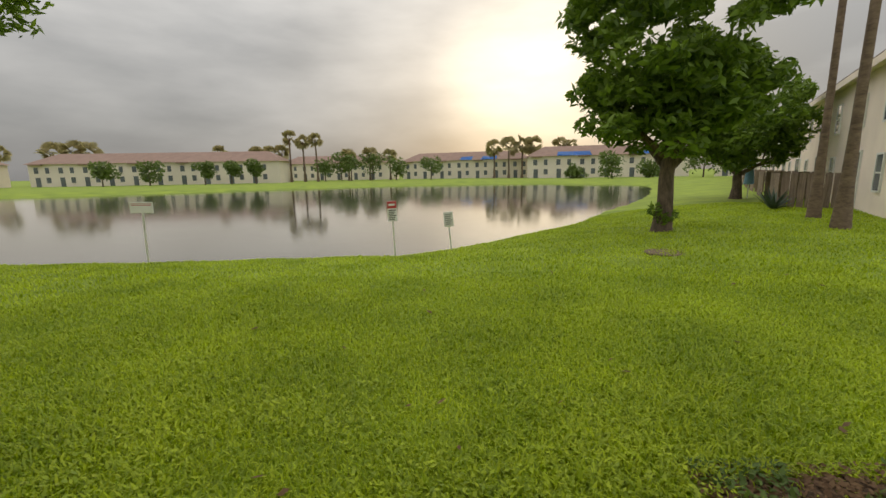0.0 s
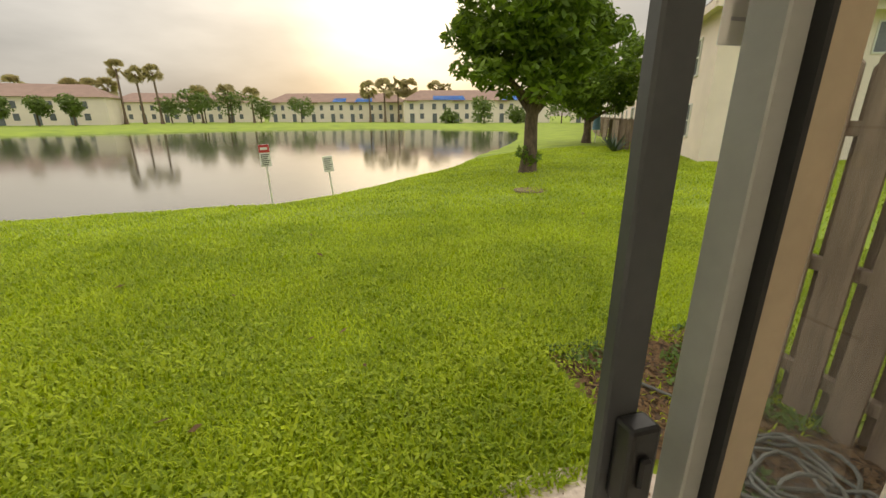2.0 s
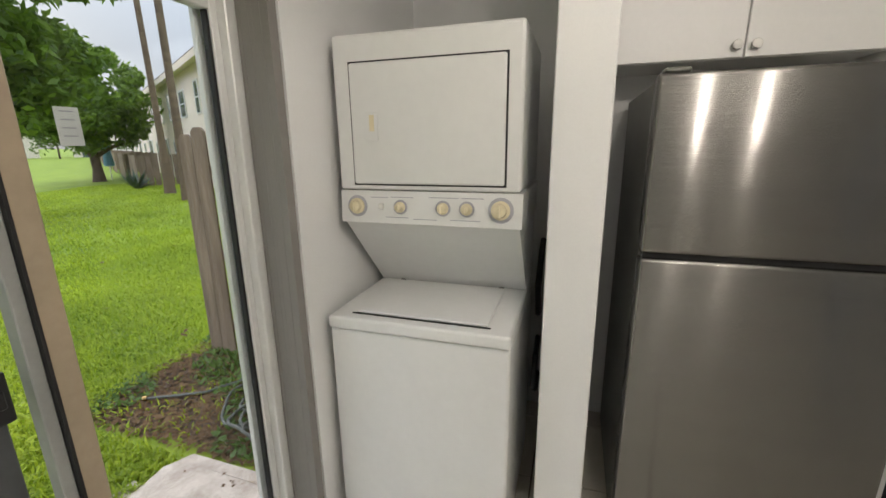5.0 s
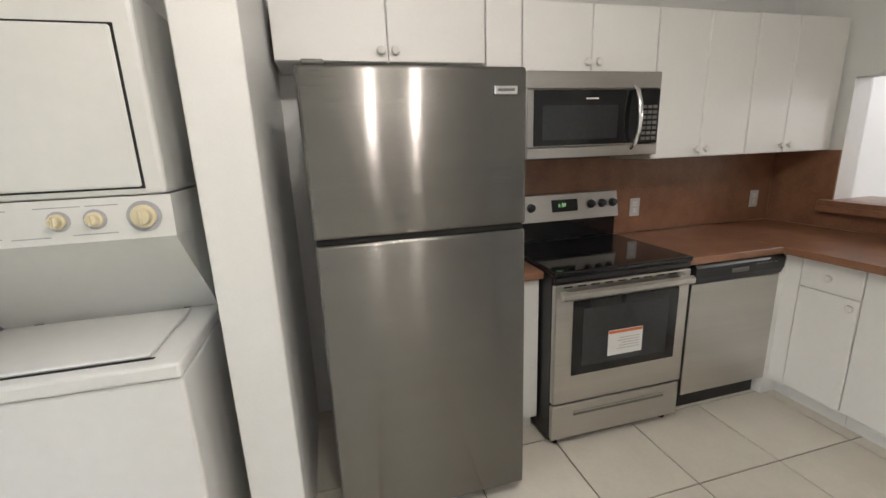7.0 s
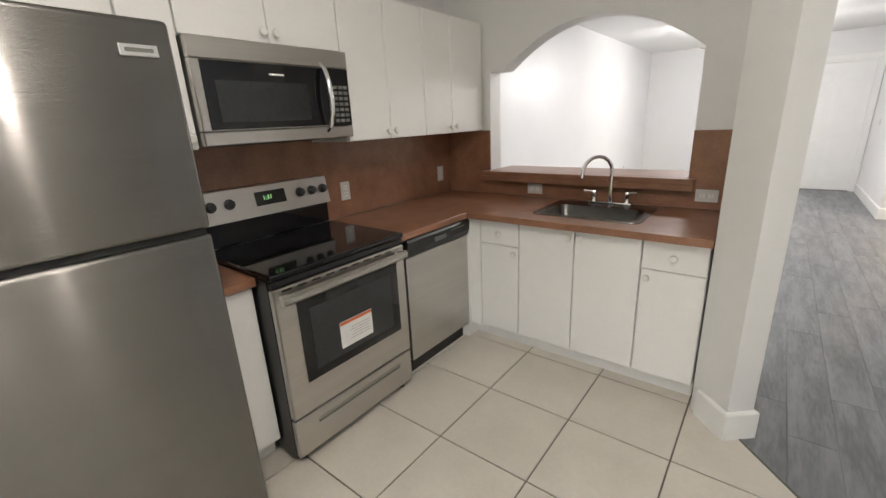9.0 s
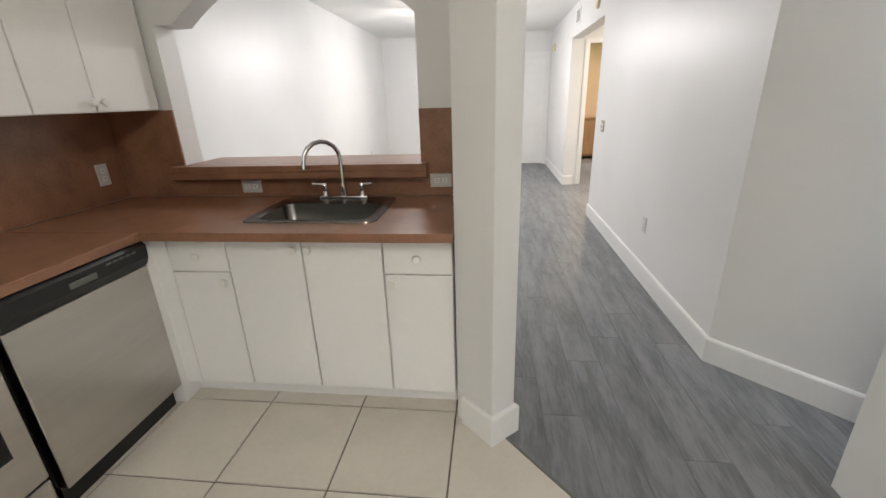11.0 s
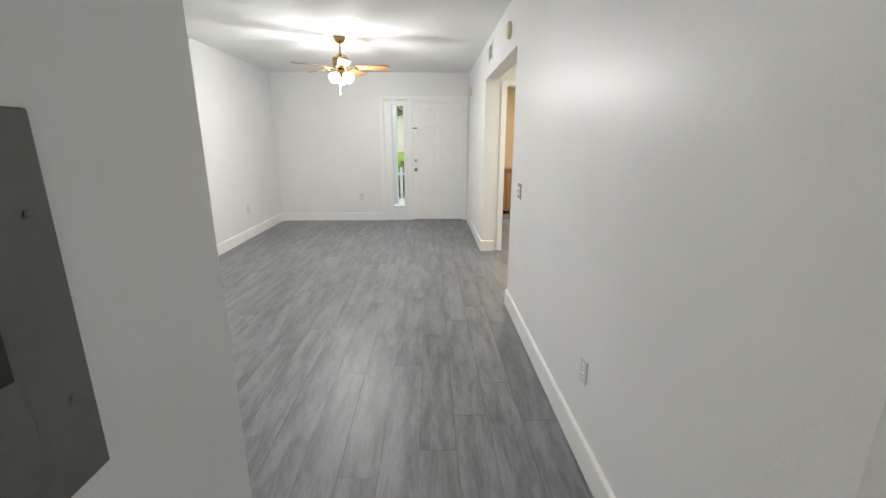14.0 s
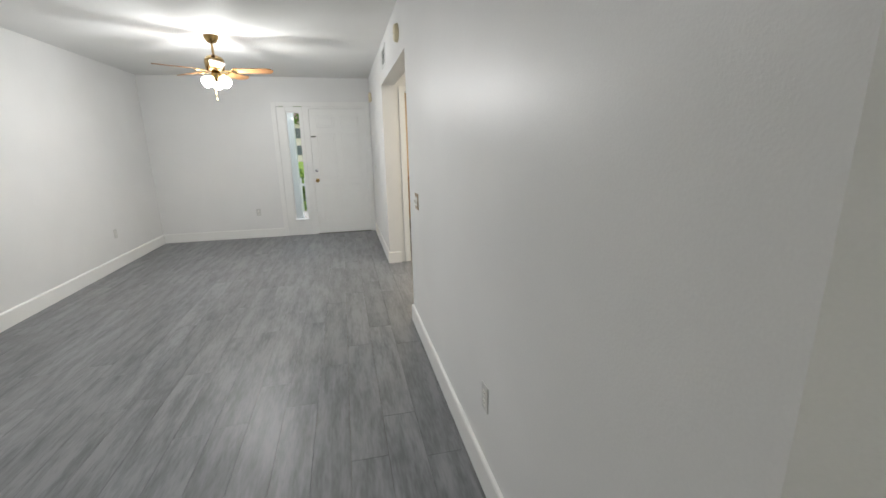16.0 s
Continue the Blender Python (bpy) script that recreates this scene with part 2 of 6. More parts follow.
def leafy(name, colour, second, rough=0.5, part_random=0.5):
    """Foliage: each leaf or blade a little different, with light passing through."""
    m = bpy.data.materials.new(name)
    m.use_nodes = True
    n, l = m.node_tree.nodes, m.node_tree.links
    b = n["Principled BSDF"]
    b.inputs["Roughness"].default_value = rough
    geo, ramp, noi, mix, co = (n.new(k) for k in ("ShaderNodeNewGeometry", "ShaderNodeValToRGB", "ShaderNodeTexNoise", "ShaderNodeMixRGB", "ShaderNodeTexCoord"))
    ramp.color_ramp.elements[0].color, ramp.color_ramp.elements[1].color = (*second, 1), (*colour, 1)
    noi.inputs["Scale"].default_value, noi.inputs["Detail"].default_value = 0.9, 4
    l.new(co.outputs["Object"], noi.inputs["Vector"])
    add = n.new("ShaderNodeMath")
    add.operation, add.inputs[1].default_value = "MULTIPLY_ADD", part_random
    sub = n.new("ShaderNodeMapRange")
    sub.inputs["From Min"].default_value, sub.inputs["From Max"].default_value, sub.inputs["To Max"].default_value = 0.32, 0.68, 1.05 - part_random
    l.new(noi.outputs["Fac"], sub.inputs["Value"])
    l.new(geo.outputs["Random Per Island"], add.inputs[0])
    l.new(sub.outputs[0], add.inputs[2])
    l.new(add.outputs[0], ramp.inputs["Fac"])
    l.new(ramp.outputs["Color"], b.inputs["Base Color"])
    tl, ms = n.new("ShaderNodeBsdfTranslucent"), n.new("ShaderNodeMixShader")
    ms.inputs[0].default_value = 0.42
    l.new(ramp.outputs["Color"], tl.inputs["Color"])
    l.new(b.outputs[0], ms.inputs[1])
    l.new(tl.outputs[0], ms.inputs[2])
    l.new(ms.outputs[0], n["Material Output"].inputs["Surface"])
    return m


LEAF = leafy("tree_leaf", (0.24, 0.37, 0.035), (0.04, 0.09, 0.012), part_random=0.7)
LEAF_FAR = leafy("far_leaf", (0.19, 0.27, 0.06), (0.07, 0.11, 0.025))
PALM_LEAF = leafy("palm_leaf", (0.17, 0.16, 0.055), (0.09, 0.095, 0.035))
# palm leaves across the pond: distance haze mixed into a paler colour
PALM_HAZE = leafy("hazy_palm_leaf", (0.50, 0.42, 0.20), (0.24, 0.22, 0.09))
BLADE = leafy("grass_blade", (0.53, 0.64, 0.026), (0.16, 0.26, 0.009), part_random=0.62)
WEED = leafy("weed_leaf", (0.15, 0.25, 0.04), (0.06, 0.11, 0.02))


# ---- builders ----
origin = {}


def thing(name, place, label, category, group="", kind="", turn=0.0):
    ob = new(name)
    ob.location, ob.rotation_euler = place, (0, 0, radians(turn))
    ob.empty_display_size = 0.1
    origin[ob] = Vector(place) if not turn else Vector((0, 0, 0))
    return tagged(ob, label, category, group, kind)


def finish(bm, name, mat, smooth=False):
    me = bpy.data.meshes.new(name)
    bmesh.ops.recalc_face_normals(bm, faces=bm.faces)
    bm.to_mesh(me)
    bm.free()
    me.materials.append(mat)
    if smooth:
        me.polygons.foreach_set("use_smooth", [True] * len(me.polygons))
        me.set_sharp_from_angle(angle=radians(38))
    return me


def part(name, bm, mat, parent, label="", smooth=False, kind=""):
    """One mesh under a thing or a part; bm is in world metres (in the thing's own when it is turned)."""
    o = origin[parent]
    bmesh.ops.translate(bm, verts=bm.verts, vec=-o)
    ob = new(name, finish(bm, name, mat, smooth))
    ob.parent = parent
    origin[ob] = o
    return tagged(ob, label, kind=kind)


def single(name, bm, mat, label, category, group="", kind="", smooth=False):
    ob = new(name, finish(bm, name, mat, smooth))
    origin[ob] = Vector((0, 0, 0))
    return tagged(ob, label, category, group, kind)


def box(x0, y0, z0, x1, y1, z1, bevel=0.0, bm=None, seg=1):
    bm = bm or bmesh.new()
    x0, x1, y0, y1, z0, z1 = min(x0, x1), max(x0, x1), min(y0, y1), max(y0, y1), min(z0, z1), max(z0, z1)
    vs = [bm.verts.new(p) for p in ((x0, y0, z0), (x1, y0, z0), (x1, y1, z0), (x0, y1, z0), (x0, y0, z1), (x1, y0, z1), (x1, y1, z1), (x0, y1, z1))]
    fs = [bm.faces.new([vs[i] for i in f]) for f in ((3, 2, 1, 0), (4, 5, 6, 7), (0, 1, 5, 4), (1, 2, 6, 5), (2, 3, 7, 6), (3, 0, 4, 7))]
    if bevel:
        es = list({e for f in fs for e in f.edges})
        bmesh.ops.bevel(bm, geom=es, offset=bevel, segments=seg, affect="EDGES", profile=0.5)
    return bm


def prism(points, z0, z1, bm=None):
    """An upright prism over a plan of points."""
    bm = bm or bmesh.new()
    lo, hi = [bm.verts.new((x, y, z0)) for x, y in points], [bm.verts.new((x, y, z1)) for x, y in points]
    bm.faces.new(list(reversed(lo)))
    bm.faces.new(hi)
    for i in range(len(points)):
        j = (i + 1) % len(points)
        bm.faces.new((lo[i], lo[j], hi[j], hi[i]))
    return bm


def slab_profile(points, axis, a, b, bm=None):
    """A profile pulled along an axis: 'x' takes (y, z) points, 'y' takes (x, z)."""
    bm = bm or bmesh.new()
    at = (lambda p, s: (s, p[0], p[1])) if axis == "x" else (lambda p, s: (p[0], s, p[1]))
    lo, hi = [bm.verts.new(at(p, a)) for p in points], [bm.verts.new(at(p, b)) for p in points]
    bm.faces.new(lo)
    bm.faces.new(list(reversed(hi)))
    for i in range(len(points)):
        j = (i + 1) % len(points)
        bm.faces.new((lo[i], hi[i], hi[j], lo[j]))
    return bm


def lathe(profile, place, axis=(0, 0, 1), n=20, bm=None):
    """A turned body: profile of (radius, height) along the axis from place."""
    bm = bm or bmesh.new()
    m = Matrix.Translation(place) @ Vector((0, 0, 1)).rotation_difference(Vector(axis)).to_matrix().to_4x4()
    rings = []
    for r, h in profile:
        rings.append([bm.verts.new(m @ Vector((max(r, 1e-4) * math.cos(2 * math.pi * i / n), max(r, 1e-4) * math.sin(2 * math.pi * i / n), h))) for i in range(n)])
    for p, q in zip(rings, rings[1:]):
        for i in range(n):
            bm.faces.new((p[i], p[(i + 1) % n], q[(i + 1) % n], q[i]))
    bm.faces.new(list(reversed(rings[0])))
    bm.faces.new(rings[-1])
    return bm


def tube(points, radius, n=8, bm=None):
    """A round tube along points; radius may be a list."""
    bm = bm or bmesh.new()
    pts = [Vector(p) for p in points]
    rad = radius if isinstance(radius, (list, tuple)) else [radius] * len(pts)
    rings, side = [], None
    for i, p in enumerate(pts):
        d = (pts[min(i + 1, len(pts) - 1)] - pts[max(i - 1, 0)]).normalized()
        if side is None:
            side = d.orthogonal().normalized()
        side = (side - d * side.dot(d)).normalized()
        up = d.cross(side)
        rings.append([bm.verts.new(p + (side * math.cos(2 * math.pi * k / n) + up * math.sin(2 * math.pi * k / n)) * rad[i]) for k in range(n)])
    for p, q in zip(rings, rings[1:]):
        for i in range(n):
            bm.faces.new((p[i], p[(i + 1) % n], q[(i + 1) % n], q[i]))
    bm.faces.new(list(reversed(rings[0])))
    bm.faces.new(rings[-1])
    return bm


def raw_mesh(name, verts, faces, mat):
    """A mesh from numpy arrays of corners and of triangles or quads."""
    me = bpy.data.meshes.new(name)
    k = faces.shape[1]
    me.vertices.add(len(verts))
    me.vertices.foreach_set("co", verts.astype(np.float32).ravel())
    me.loops.add(faces.size)
    me.loops.foreach_set("vertex_index", faces.astype(np.int32).ravel())
    me.polygons.add(len(faces))
    me.polygons.foreach_set("loop_start", np.arange(0, faces.size, k, dtype=np.int32))
    me.update(calc_edges=True)
    me.materials.append(mat)
    return me


def clip(poly, a, b, c):
    """The part of a convex plan where a*x + b*y <= c."""
    out = []
    for i, p in enumerate(poly):
        q = poly[(i + 1) % len(poly)]
        dp, dq = a * p[0] + b * p[1] - c, a * q[0] + b * q[1] - c
        if dp <= 0:
            out.append(p)
        if (dp < 0 < dq) or (dq < 0 < dp):
            s = dp / (dp - dq)
            out.append((p[0] + s * (q[0] - p[0]), p[1] + s * (q[1] - p[1])))
    return out

# ---- the setting: walls, floors, ceiling ----
E_WALL, S_WALL, W_WALL, L_WALL, F_WALL, HIGH = 2.62, -3.95, -0.71, 2.72, -10.98, 2.58
N_IN, N_OUT = 0.25, 0.52


def setting(name, bm, mat, label, category, smooth=False):
    return single(name, bm, mat, label, category, kind="structure", smooth=smooth)


# north wall with the sliding door's opening
bm = box(1.48, N_IN, -0.13, 2.90, N_OUT, HIGH)
box(-2.2, N_IN, -0.13, -0.98, N_OUT, HIGH, bm=bm)
box(-0.98, N_IN, 2.06, 1.48, N_OUT, HIGH, bm=bm)
wall_north = setting("wall_north", bm, WALL, "white painted wall round the glass sliding door", "wall")
bm = box(1.482, N_OUT, -0.13, 2.92, N_OUT + 0.02, 5.6)
box(-9, N_OUT, -0.13, -0.98, N_OUT + 0.02, 5.6, bm=bm)
box(-0.98, N_OUT, 2.06, 1.482, N_OUT + 0.02, 5.6, bm=bm)
setting("wall_outside", bm, STUCCO, "beige stucco outside wall of the house", "wall")
setting("wall_east", box(E_WALL, S_WALL - 0.18, -0.13, E_WALL + 0.28, N_IN, HIGH), WALL, "white painted kitchen wall behind the appliances", "wall")
setting("wall_living_east", box(L_WALL, F_WALL - 0.2, -0.13, L_WALL + 0.18, S_WALL - 0.18, HIGH), WALL, "long plain white painted living room wall", "wall")
setting("wall_kitchen_west", box(-0.98, -3.01, 0, -0.80, N_IN, HIGH), WALL, "white painted kitchen side wall", "wall")
setting("wall_diagonal", prism([(W_WALL, -3.80), (-1.75, -2.76), (-1.86, -2.87), (-0.93, -3.80)], 0, HIGH), WALL, "short white painted wall at an angle", "wall")
bm = box(-0.86, -6.80, 0, W_WALL, -3.8, HIGH)
box(-0.86, -8.70, 2.17, W_WALL, -6.80, HIGH, bm=bm)
box(-0.86, F_WALL, 0, W_WALL, -8.70, HIGH, bm=bm)
setting("wall_west", bm, WALL, "white painted wall with a wide cased opening", "wall")

# front wall with door and sidelight openings
bm = box(0.78, F_WALL - 0.18, -0.13, L_WALL, F_WALL, HIGH)
box(-0.86, F_WALL - 0.18, 2.17, 0.78, F_WALL, HIGH, bm=bm)
box(-0.86, F_WALL - 0.18, -0.13, -0.66, F_WALL, 2.17, bm=bm)
setting("wall_south", bm, WALL, "white painted front wall with the entrance door", "wall")

# arched pass-through wall between kitchen and living room
SILL, SPRING, CROWN = 1.05, 1.80, 2.06
AX0, AX1, STEP = 0.84, 2.21, 2.10
bm = box(0.64, S_WALL - 0.15, 0, E_WALL, S_WALL, SILL)
box(0.64, S_WALL - 0.15, SILL, AX0, S_WALL, HIGH, bm=bm)
box(AX1, S_WALL - 0.15, SILL, E_WALL, S_WALL, HIGH, bm=bm)
mid, half = (AX0 + STEP) / 2, (STEP - AX0) / 2
curve = []
for i in range(29):
    u = math.pi * (1 - i / 28)
    curve.append((mid + half * math.cos(u), SPRING + (CROWN - SPRING) * math.sin(u) ** 2))
for (xa, za), (xb, zb) in zip(curve, curve[1:]):
    slab_profile([(xa, za), (xb, zb), (xb, HIGH), (xa, HIGH)], "y", S_WALL - 0.15, S_WALL, bm=bm)
box(STEP, S_WALL - 0.15, SPRING, AX1, S_WALL, HIGH, bm=bm)
bmesh.ops.remove_doubles(bm, verts=bm.verts, dist=0.0005)
setting("wall_arch", bm, WALL, "white wall with an arched pass-through over the sink", "wall")
PIER = [(0.61, -3.27), (0.455, -3.115), (0.362, -3.20), (0.445, -3.26), (0.445, -3.80), (0.473, S_WALL - 0.26), (0.61, S_WALL - 0.26)]
setting("wall_pier", prism(PIER, 0, HIGH), WALL, "short white wing wall with an angled end beside the sink", "wall")
# arched header from the wing wall across to the kitchen's west wall
bm = bmesh.new()
HA, HB = Vector((0.43, -3.17)), Vector((-0.86, -2.90))
hd = (HB - HA).normalized()
hn = Vector((-hd.y, hd.x)) * 0.06
steps = [(k / 16) for k in range(17)]
prev = None
for k in steps:
    u = HA.lerp(HB, k)
    e = min(k, 1 - k) / 0.32
    z = 2.18 if e >= 1 else 1.92 + 0.26 * math.sqrt(max(0, 1 - (1 - e) ** 2))
    ring = [bm.verts.new((*(u + hn), z)), bm.verts.new((*(u - hn), z)), bm.verts.new((*(u - hn), HIGH)), bm.verts.new((*(u + hn), HIGH))]
    if prev:
        for i in range(4):
            bm.faces.new((prev[i], prev[(i + 1) % 4], ring[(i + 1) % 4], ring[i]))
    prev = ring
setting("header", bm, WALL, "white arched header over the kitchen passage", "wall")
setting("partition", box(1.65, -0.73, 0, E_WALL, -0.56, HIGH, 0.004), WALL, "white partition wall between washer and refrigerator", "wall")

setting("ceiling", box(-0.98, F_WALL, HIGH, 2.9, N_OUT, HIGH + 0.12), CEIL, "white textured ceiling", "ceiling")

# hall behind the west opening
bm = box(-3.4, -9.6, 0, -3.3, -6.0, HIGH)
box(-3.3, -6.75, 0, -0.86, -6.65, HIGH, bm=bm)
setting("wall_hall", bm, WALL, "white hall wall seen through the opening", "wall")
bm = box(-0.98, -8.86, 0, -0.86, -8.72, HIGH)
box(-1.80, -8.86, 2.10, -0.98, -8.72, HIGH, bm=bm)
box(-3.3, -8.86, 0, -1.80, -8.72, HIGH, bm=bm)
setting("wall_hall_end", bm, WALL, "white hall wall with a doorway", "wall")
setting("hall_ceiling", box(-3.4, -12.2, HIGH, -0.98, -6.0, HIGH + 0.1), CEIL, "white hall ceiling", "ceiling")
setting("wall_room_end", box(-3.4, -12.2, 0, -0.86, -12.1, HIGH), material("tan_paint", (0.62, 0.44, 0.28), 0.6, vary=0.08, scale=2), "tan wall of the room beyond", "wall")
setting("wall_back", box(-2.3, -3.6, 0, -2.2, N_OUT, HIGH), WALL, "white wall closing the side passage", "wall")

# baseboards
BB, BT = 0.145, 0.016


def baseboard(points, label="tall white painted baseboard"):
    """A baseboard that runs along the left-hand side of a line of plan points."""
    bm = bmesh.new()
    prof = [(0, 0), (BT, 0), (BT, BB - 0.012), (BT - 0.005, BB - 0.003), (0.003, BB), (0, BB)]
    n = len(points)
    rows = []
    for i, p in enumerate(points):
        p = Vector(p)
        d0 = (p - Vector(points[i - 1])).normalized() if i else None
        d1 = (Vector(points[i + 1]) - p).normalized() if i < n - 1 else None
        d0, d1 = d0 or d1, d1 or d0
        n0, n1 = Vector((-d0.y, d0.x)), Vector((-d1.y, d1.x))
        m = (n0 + n1) / (1 + n0.dot(n1))
        rows.append([bm.verts.new((p.x + m.x * a, p.y + m.y * a, z)) for a, z in prof])
    for r, s in zip(rows, rows[1:]):
        for k in range(len(prof)):
            j = (k + 1) % len(prof)
            bm.faces.new((r[k], s[k], s[j], r[j]))
    bm.faces.new(rows[0])
    bm.faces.new(list(reversed(rows[-1])))
    setting("baseboard", bm, TRIM, label, "baseboard")


baseboard([(-1.75, -2.76), (W_WALL, -3.80), (W_WALL, -6.80), (-0.86, -6.80)])
baseboard([(-0.86, -8.70), (W_WALL, -8.70), (W_WALL, F_WALL)])
baseboard([(0.78 + 0.07, F_WALL), (L_WALL, F_WALL), (L_WALL, S_WALL - 0.18)])
baseboard([(2.6, S_WALL - 0.171), (0.612, S_WALL - 0.171), (0.612, S_WALL - 0.261), (0.473, S_WALL - 0.261), (0.445, -3.80), (0.445, -3.26), (0.362, -3.20), (0.455, -3.115), (0.58, -3.24)])

# ---- outdoors: ground, pond ----
POND = [(-95, 2), (-45, 8.6), (-20, 9.9), (-7, 10.45), (-3.8, 10.65), (-0.9, 10.9), (0.6, 11.7), (1.6, 12.8), (5.4, 16.8), (15.2, 32), (23.0, 47), (27, 58), (20, 66), (6, 74), (-20, 66), (-48, 50), (-95, 34)]


def pond_distance(x, y):
    """Signed distance to the pond's shore (numpy), negative in the water."""
    best = np.full(x.shape, 1e9)
    inside = np.zeros(x.shape, bool)
    for i, (ax, ay) in enumerate(POND):
        bx, by = POND[(i + 1) % len(POND)]
        dx, dy = bx - ax, by - ay
        s = np.clip(((x - ax) * dx + (y - ay) * dy) / (dx * dx + dy * dy), 0, 1)
        best = np.minimum(best, np.hypot(x - ax - s * dx, y - ay - s * dy))
        cross = ((ay > y) != (by > y)) & (x < (bx - ax) * (y - ay) / ((by - ay) or 1e-9) + ax)
        inside ^= cross
    return np.where(inside, -best, best)


WATER = -0.62


def ground_height(x, y):
    d = pond_distance(x, y)
    near = np.clip(y / 60, 0, 1)
    reach = 5.5
    u = np.clip(d / reach, 0, 1)
    z = WATER - 0.0 + (0.50 + 0.0 * near) * (1 - (1 - u) ** 1.8)
    z = np.where(d < 0, WATER + 0.14 * np.maximum(d, -8), z)
    bump = 0.018 * np.sin(x * 1.3 + 0.7 * y) * np.sin(y * 1.1 - 0.4 * x) + 0.012 * np.sin(3.1 * x - 1.7 * y)
    return z + np.where(y > 1.6, bump, 0) * np.clip((y - 1.6) / 2, 0, 1)


def graded(lo, hi, fine_lo, fine_hi, step, grow=1.18):
    c = list(np.arange(fine_lo, fine_hi + step / 2, step))
    s = step
    while c[-1] < hi:
        s *= grow
        c.append(min(c[-1] + s, hi))
    s = step
    while c[0] > lo:
        s *= grow
        c.insert(0, max(c[0] - s, lo))
    return np.array(c)


def lawn_material():
    m = material("lawn", (0.27, 0.36, 0.022), 0.9, vary=0.0, second=(0.12, 0.19, 0.010), scale=0.55, fine=22, bump=0.5, contrast=(0.30, 0.68))
    return m


LAWN = lawn_material()
gx, gy = graded(-900, 900, -14, 24, 0.4), graded(-300, 1200, -1.2, 20, 0.4)
X, Y = np.meshgrid(gx, gy)
Z = ground_height(X, Y)
idx = np.arange(X.size).reshape(X.shape)
quads = np.stack([idx[:-1, :-1], idx[:-1, 1:], idx[1:, 1:], idx[1:, :-1]], -1).reshape(-1, 4)
ground = new("ground", raw_mesh("ground", np.stack([X.ravel(), Y.ravel(), Z.ravel()], -1), quads, LAWN))
ground.data.polygons.foreach_set("use_smooth", [True] * len(ground.data.polygons))
tagged(ground, "mown green lawn sloping to the pond", "lawn", kind="structure")

# still water with fine ripples
WATER_MAT = bpy.data.materials.new("pond_water")
WATER_MAT.use_nodes = True
n, l = WATER_MAT.node_tree.nodes, WATER_MAT.node_tree.links
b = n["Principled BSDF"]
b.inputs["Base Color"].default_value, b.inputs["Roughness"].default_value, b.inputs["IOR"].default_value = (0.030, 0.034, 0.026, 1), 0.08, 1.33
b.inputs["Specular IOR Level"].default_value = 1.0
co, mp, no, bp = (n.new(k) for k in ("ShaderNodeTexCoord", "ShaderNodeMapping", "ShaderNodeTexNoise", "ShaderNodeBump"))
mp.inputs["Scale"].default_value = (1.2, 3.0, 1)
no.inputs["Scale"].default_value, no.inputs["Detail"].default_value = 1.4, 3
bp.inputs["Strength"].default_value, bp.inputs["Distance"].default_value = 0.10, 0.02
l.new(co.outputs["Object"], mp.inputs["Vector"])
l.new(mp.outputs["Vector"], no.inputs["Vector"])
l.new(no.outputs["Fac"], bp.inputs["Height"])
l.new(bp.outputs["Normal"], b.inputs["Normal"])
bm = bmesh.new()
bm.faces.new([bm.verts.new((x, y, WATER)) for x, y in ((-110, 0), (45, 0 + 8), (45, 90), (-110, 90))])
water = new("water", finish(bm, "water", WATER_MAT))
tagged(water, "still grey pond reflecting the sky and houses", "pond", kind="structure")



# ---- trees ----
def leaf_cloud(name, centres, count, size, mat, seed, flat=0.6, parent=None, loc=(0, 0, 0)):
    """Small folded leaves scattered in clumps: centres are (x, y, z, radius)."""
    r = np.random.RandomState(seed)
    c = np.array(centres, float)
    w = c[:, 3] ** 2
    k = r.choice(len(c), count, p=w / w.sum())
    d = r.normal(size=(count, 3))
    d /= np.linalg.norm(d, axis=1)[:, None]
    rad = c[k, 3] * r.uniform(0.25, 1.0, count) ** 0.45
    p = c[k, :3] + d * rad[:, None] * np.array([1, 1, flat])
    a = r.uniform(0, 2 * np.pi, count)
    tilt = r.normal(0, 0.55, count)
    s = size * r.uniform(0.6, 1.35, count)
    f = np.stack([np.cos(a) * np.cos(tilt), np.sin(a) * np.cos(tilt), np.sin(tilt) - 0.25], -1)
    g = np.cross(f, r.normal(size=(count, 3)))
    g /= np.linalg.norm(g, axis=1)[:, None] + 1e-6
    v = np.stack([p - f * s[:, None], p + g * s[:, None] * 0.42, p + f * s[:, None] * 1.1, p - g * s[:, None] * 0.42], 1).reshape(-1, 3)
    q = np.arange(count * 4).reshape(-1, 4)
    ob = new(name, raw_mesh(name, v - np.array(loc), q, mat))
    ob.parent = parent
    return ob


def limb(bm, p, d, length, r, depth, rnd, tips):
    """A branching limb, tapering; ends go into tips."""
    pts, rad = [Vector(p)], [r]
    d = Vector(d).normalized()
    for i in range(4):
        d = (d + Vector((rnd.uniform(-0.22, 0.22), rnd.uniform(-0.22, 0.22), rnd.uniform(-0.08, 0.16)))).normalized()
        pts.append(pts[-1] + d * length / 4)
        rad.append(r * (1 - 0.16 * (i + 1)))
    tube(pts, rad, 7 if r > 0.04 else 5, bm)
    tips.append(pts[-1])
    if depth:
        for k in range(3):
            a = rnd.uniform(0, 6.283)
            q = pts[2 + k % 3]
            nd = (d + Vector((math.cos(a), math.sin(a), rnd.uniform(-0.1, 0.5))) * 0.85).normalized()
            limb(bm, q, nd, length * rnd.uniform(0.6, 0.8), rad[2 + k % 3] * 0.6, depth - 1, rnd, tips)


